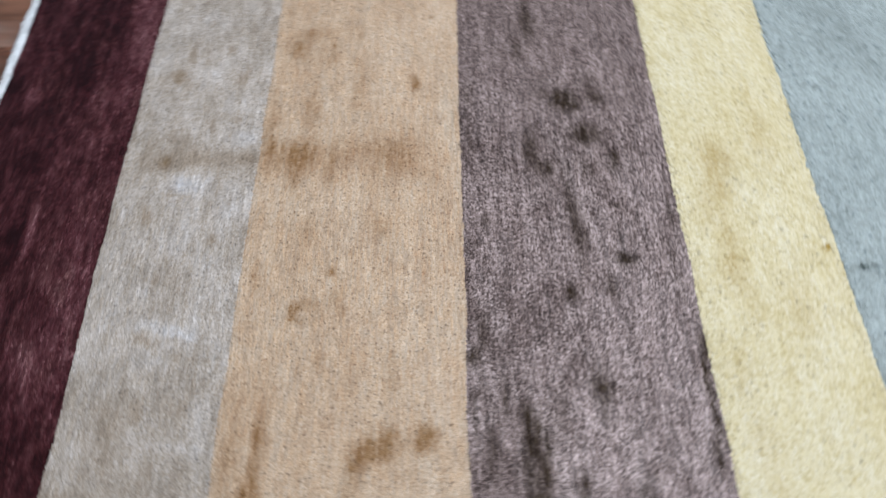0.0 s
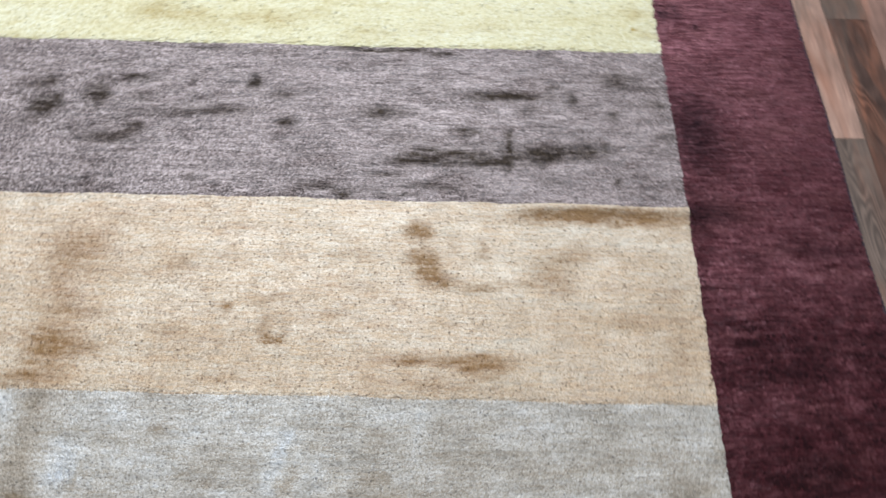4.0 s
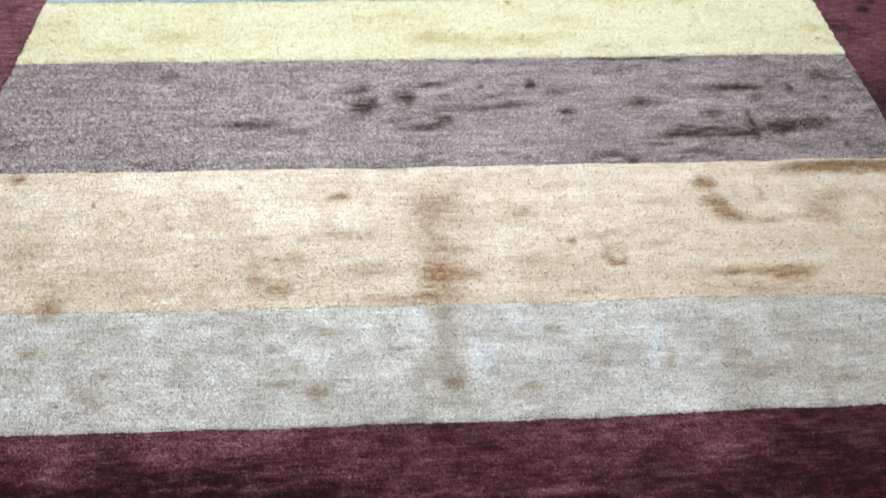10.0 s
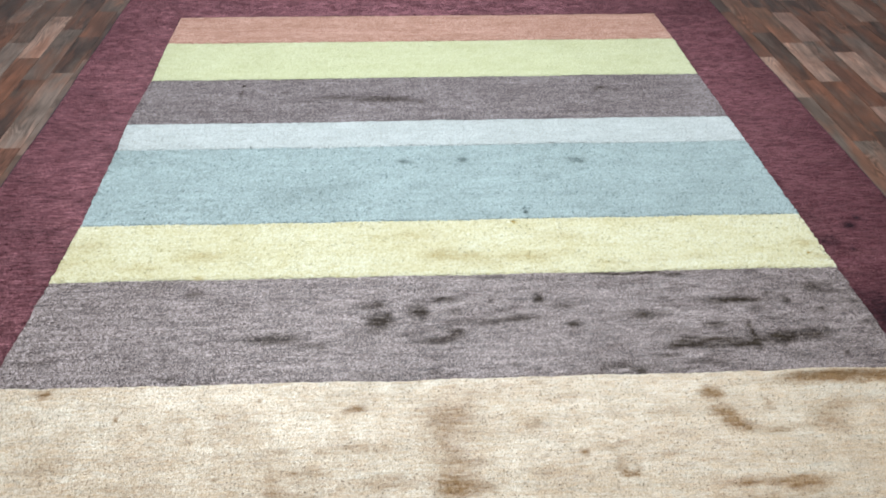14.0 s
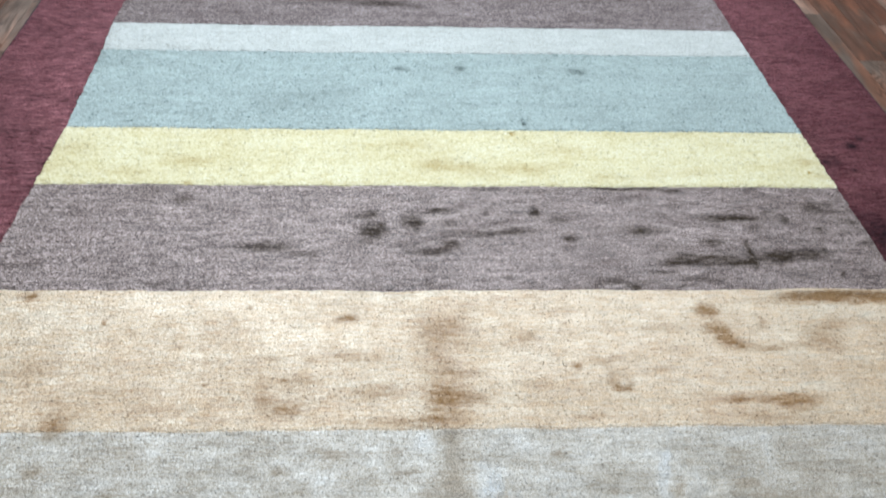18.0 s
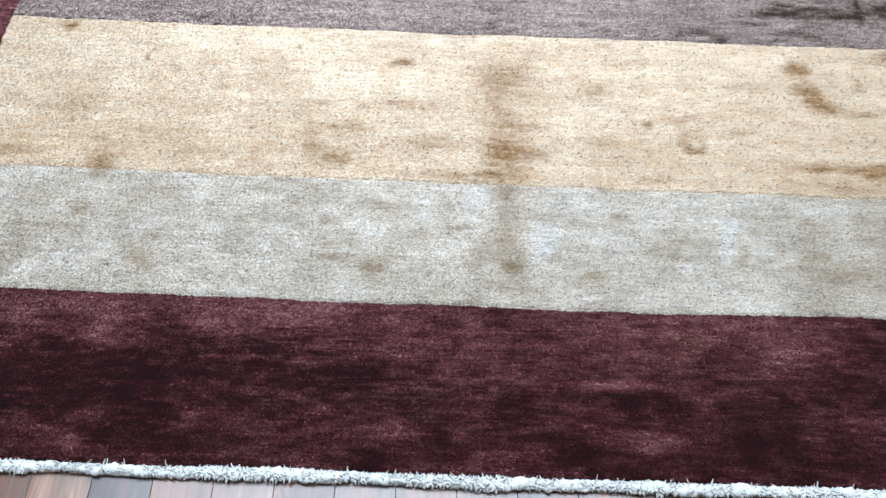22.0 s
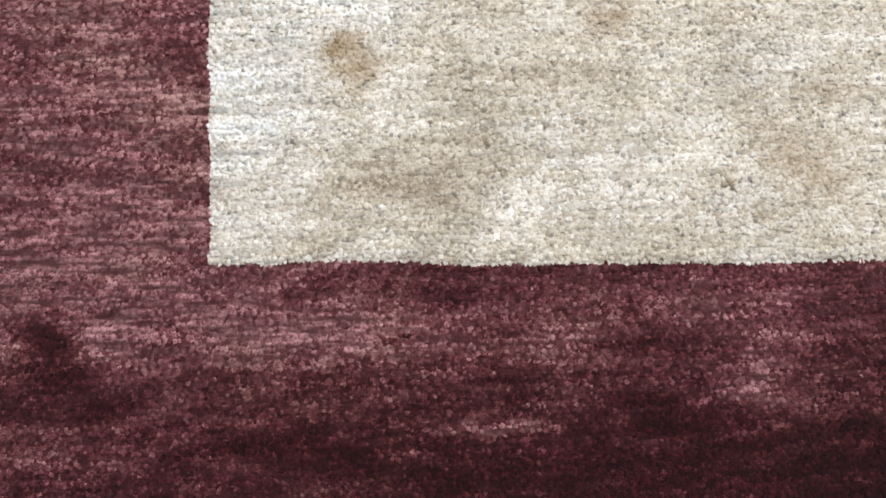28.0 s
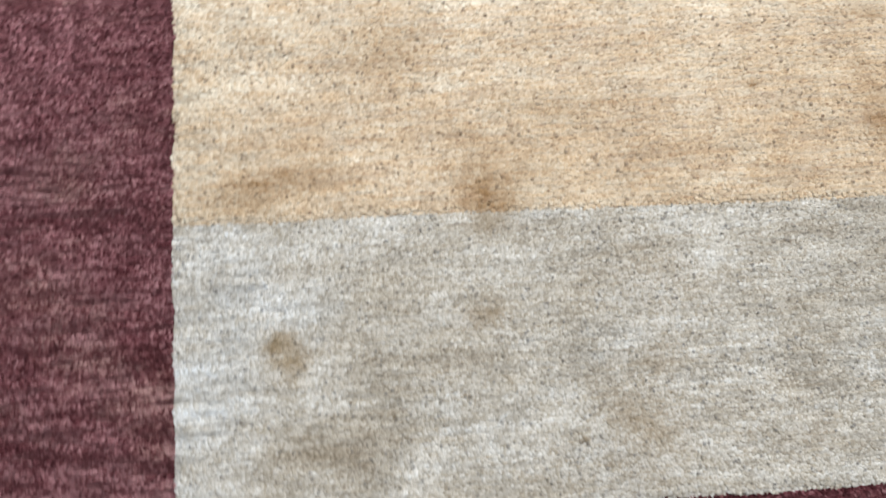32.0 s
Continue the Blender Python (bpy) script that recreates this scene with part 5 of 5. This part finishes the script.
def fringe(name, edge, out, seed, fibres, size=1.0):
    """A cut cotton fringe: a soft lumpy roll with stray fibres and a few curls. out: -1 towards the room's south, +1 north."""
    rng = np.random.default_rng(seed)
    n, ring = 1500, 12
    xs = np.linspace(OUT_X0 + 0.004, OUT_X1 - 0.004, n)
    turn = np.linspace(0, 2 * math.pi, ring, endpoint=False)
    gx, ga = np.meshgrid(xs, turn, indexing="ij")
    lump = 0.36 * clouds(gx, ga * 0.008 + 0.3, seed + 1, 0.011, 0.007) + 0.34 * clouds(gx, ga * 0.006, seed + 2, 0.0045, 0.004) + rng.uniform(-0.12, 0.12, gx.shape)
    r = 0.0061 * size * (1 + lump + 0.30 * clouds(gx, 0 * gx, seed + 3, 0.03, 1.0))
    mid_y = edge(gx) + out * (0.0065 + 0.0022 * clouds(gx, 0 * gx, seed + 4, 0.035, 1.0))
    co = np.stack([gx + rng.uniform(-0.0005, 0.0005, gx.shape), mid_y + 1.15 * r * np.cos(ga), np.maximum(0.0055 * size + 0.95 * r * np.sin(ga), 0.0008)], -1).reshape(-1, 3)
    i, j = np.meshgrid(np.arange(n - 1), np.arange(ring), indexing="ij")
    k = (j + 1) % ring
    faces = [np.stack([i * ring + j, i * ring + k, (i + 1) * ring + k, (i + 1) * ring + j], -1).reshape(-1, 4)]
    # chopped ends: fat bent blades that lie out over the roll, and curls that stand over the pile
    more = []
    for f in range(fibres):
        curl = f % 36 == 0
        x, a = rng.uniform(OUT_X0 + 0.006, OUT_X1 - 0.006), rng.uniform(-0.1, math.pi)
        thick = 0.75 + 0.5 * float(clouds(np.array(x), np.array(0.0), seed + 6, 0.045, 1.0))
        length, wide = (rng.uniform(0.007, 0.012), rng.uniform(0.0007, 0.0013)) if curl else (rng.uniform(0.004, 0.008) * thick * size, rng.uniform(0.0008, 0.0018) * size)
        base = np.array((x, float(edge(np.array(x))) + out * (0.0065 - 0.0055 * math.cos(a)), 0.0062 + 0.0050 * math.sin(a)))
        b = rng.uniform(-1.4, 1.4)
        way = np.array((math.sin(b) * 1.2, -out * rng.uniform(0.2, 1.0), rng.uniform(0.3, 0.9))) if curl else np.array((math.sin(b) * 1.3, out * (0.15 - 0.9 * math.cos(a)) + rng.uniform(-0.5, 0.5), 0.3 * math.sin(a) + rng.uniform(-0.25, 0.35)))
        way /= np.linalg.norm(way)
        side = np.cross(way, (0, 0, 1.0))
        side /= np.linalg.norm(side) + 1e-9
        over, bend = np.cross(side, way), rng.uniform(-0.6, 0.6)
        at = n * ring + len(more)
        for s, w in ((0.0, 1.0), (0.55, 0.95), (1.0, 0.55)):
            c = base + (way * s + side * bend * s * s) * length + np.array((0, 0, -0.002)) * s * s
            c[2] = max(c[2], 0.001)
            more += [c + side * wide * w, c - side * wide * w, c + over * wide * w]
        faces.append(np.array([(at + q + p, at + q + (p + 1) % 3, at + q + 3 + (p + 1) % 3, at + q + 3 + p) for q in (0, 3) for p in range(3)]))
    me = from_arrays(name, np.concatenate([co, np.array(more)]), np.concatenate(faces), True)
    return tagged(part("fringe", me, COTTON, rug, "short frayed white cotton fringe"), kind="stuff")


fringe("near_fringe", outer_bottom, -1, 201, 8200)
fringe("far_fringe", outer_top, 1, 202, 3000, 1.2)


def selvedge(edge, seed):
    """A side edge overcast with dark wool: a thin cord with wraps."""
    n, ring = 900, 8
    rng = np.random.default_rng(seed)
    y = np.linspace(OUT_Y0 + 0.004, 2.85 * S, n)
    x = edge(y)
    r = 0.0042 + 0.0008 * np.sin(y / 0.006 * math.pi) + rng.uniform(-0.0004, 0.0004, n)
    a = np.linspace(0, 2 * math.pi, ring, endpoint=False)
    co = np.stack([x[:, None] + r[:, None] * np.cos(a), np.repeat(y[:, None], ring, 1), 0.005 + r[:, None] * np.sin(a)], -1).reshape(-1, 3)
    faces = [(i * ring + j, i * ring + (j + 1) % ring, (i + 1) * ring + (j + 1) % ring, (i + 1) * ring + j) for i in range(n - 1) for j in range(ring)]
    part("selvedge", from_arrays("selvedge", co, faces), SELVEDGE, rug, "dark overcast wool edge cord")


selvedge(outer_left, 203)
selvedge(outer_right, 204)

# ---- floor strips ----
STRIP, SEAM = 0.0812, 2.235  # width of a strip; x of one long seam
LENGTHS = (0.24, 0.32, 0.40, 0.48, 0.56, 0.64)


@functools.cache
def strip_mesh(length, tone):
    bm = bmesh.new()
    bmesh.ops.create_cube(bm, size=1, matrix=Matrix.LocRotScale((0, length / 2, -0.004), None, (STRIP - 0.0005, length - 0.0005, 0.008)))
    bmesh.ops.bevel(bm, geom=[e for e in bm.edges if all(v.co.z > -0.001 for v in e.verts)], offset=0.0004, segments=1, affect="EDGES")
    me = bpy.data.meshes.new("plank")
    bm.to_mesh(me)
    bm.free()
    me.materials.append(WOOD[tone])
    return me


# strips beside the rug whose ends show: column, then where each strip starts and its tone
LAID = {
    -1: ((0.30, "grey"), (0.739, "pale"), (1.22, "grey"), (1.918, "pale"), (2.27, "russet"), (2.75, "dark")),
    0: ((0.45, "dark"), (1.05, "grey"), (1.60, "russet"), (2.06, "dark"), (2.515, "russet"), (3.02, "grey")),
    1: ((0.40, "dark"), (0.858, "pale"), (1.30, "dark"), (1.66, "russet"), (2.044, "pale"), (2.405, "russet"), (2.80, "dark")),
    2: ((0.90, "grey"), (1.42, "pale"), (1.84, "russet"), (2.225, "grey"), (2.42, "pale"), (2.74, "dark")),
    3: ((1.50, "dark"), (1.95, "pale"), (2.31, "dark"), (2.89, "pale"), (3.22, "dark")),
    4: ((1.60, "pale"), (2.10, "grey"), (2.50, "russet"), (2.75, "dark"), (3.10, "grey")),
    5: ((1.80, "russet"), (2.20, "dark"), (2.58, "russet"), (2.95, "pale")),
    6: ((1.90, "grey"), (2.25, "dark"), (2.623, "pale"), (3.0, "dark")),
    -31: ((-0.35, "pale"), (0.142, "dark"), (0.62, "russet"), (1.20, "dark")),
    -32: ((-0.20, "russet"), (0.50, "pale"), (1.10, "russet"), (1.643, "grey"), (2.20, "dark"), (2.54, "russet"), (2.82, "grey")),
    -33: ((1.10, "pale"), (1.66, "dark"), (2.145, "grey"), (2.62, "dark"), (3.10, "pale")),
    -34: ((1.40, "grey"), (1.92, "russet"), (2.34, "pale"), (2.765, "dark"), (3.20, "grey")),
    -35: ((1.60, "russet"), (2.12, "grey"), (2.488, "dark"), (2.95, "grey")),
    -36: ((1.70, "dark"), (2.30, "russet"), (2.70, "grey"), (3.003, "dark")),
}
rng_floor = random.Random(11)
placed = 0
rest = {tone: ([], []) for tone in WOOD}


def lay(x, y0, y1, tone):
    """One strip: an object beside the rug, or part of the joined floor further off and under the rug."""
    global placed
    mid = (y0 + y1) / 2
    beside = -1.3 < x < 3.2 and -0.75 < mid < 3.9 and not (-0.16 < x < 2.06 and -0.02 < y0 and y1 < 2.9)
    if beside and placed < 300:
        ob = new("plank", strip_mesh(round(y1 - y0, 3), tone))
        ob.location, ob.parent = (x, y0, 0), floor
        placed += 1
        return
    co, faces = rest[tone]
    at, h = len(co), STRIP / 2 - 0.00025
    co.extend([(x + sx * h, y, z) for z in (0, -0.008) for sx, y in ((-1, y0 + 0.00025), (1, y0 + 0.00025), (1, y1 - 0.00025), (-1, y1 - 0.00025))])
    faces.extend([(at, at + 1, at + 2, at + 3)] + [(at + k, at + 4 + k, at + 4 + (k + 1) % 4, at + (k + 1) % 4) for k in range(4)])


for col in range(int((ROOM_X0 - SEAM) / STRIP), int((ROOM_X1 - SEAM) / STRIP)):
    x = SEAM + (col + 0.5) * STRIP
    starts = list(LAID.get(col, ()))
    y, first = ROOM_Y0, rng_floor.uniform(0.1, 0.5)
    stop = starts[0][0] if starts else ROOM_Y1
    while y < stop - 0.02:
        length, first = min(first or rng_floor.choice(LENGTHS), stop - y), 0
        lay(x, y, y + length, rng_floor.choice(("dark", "dark", "russet", "russet", "grey", "grey", "pale")))
        y += length
    for k, (y0, tone) in enumerate(starts):
        y = starts[k + 1][0] if k + 1 < len(starts) else y0 + 0.4
        lay(x, y0, y, tone)
    while starts and y < ROOM_Y1:
        length = min(rng_floor.choice(LENGTHS), ROOM_Y1 - y)
        lay(x, y, y + length, rng_floor.choice(("dark", "dark", "russet", "russet", "grey", "grey", "pale")))
        y += length
for tone, (co, faces) in rest.items():
    tagged(part("planks", from_arrays("planks", np.array(co), faces, False), WOOD[tone], floor), kind="stuff")
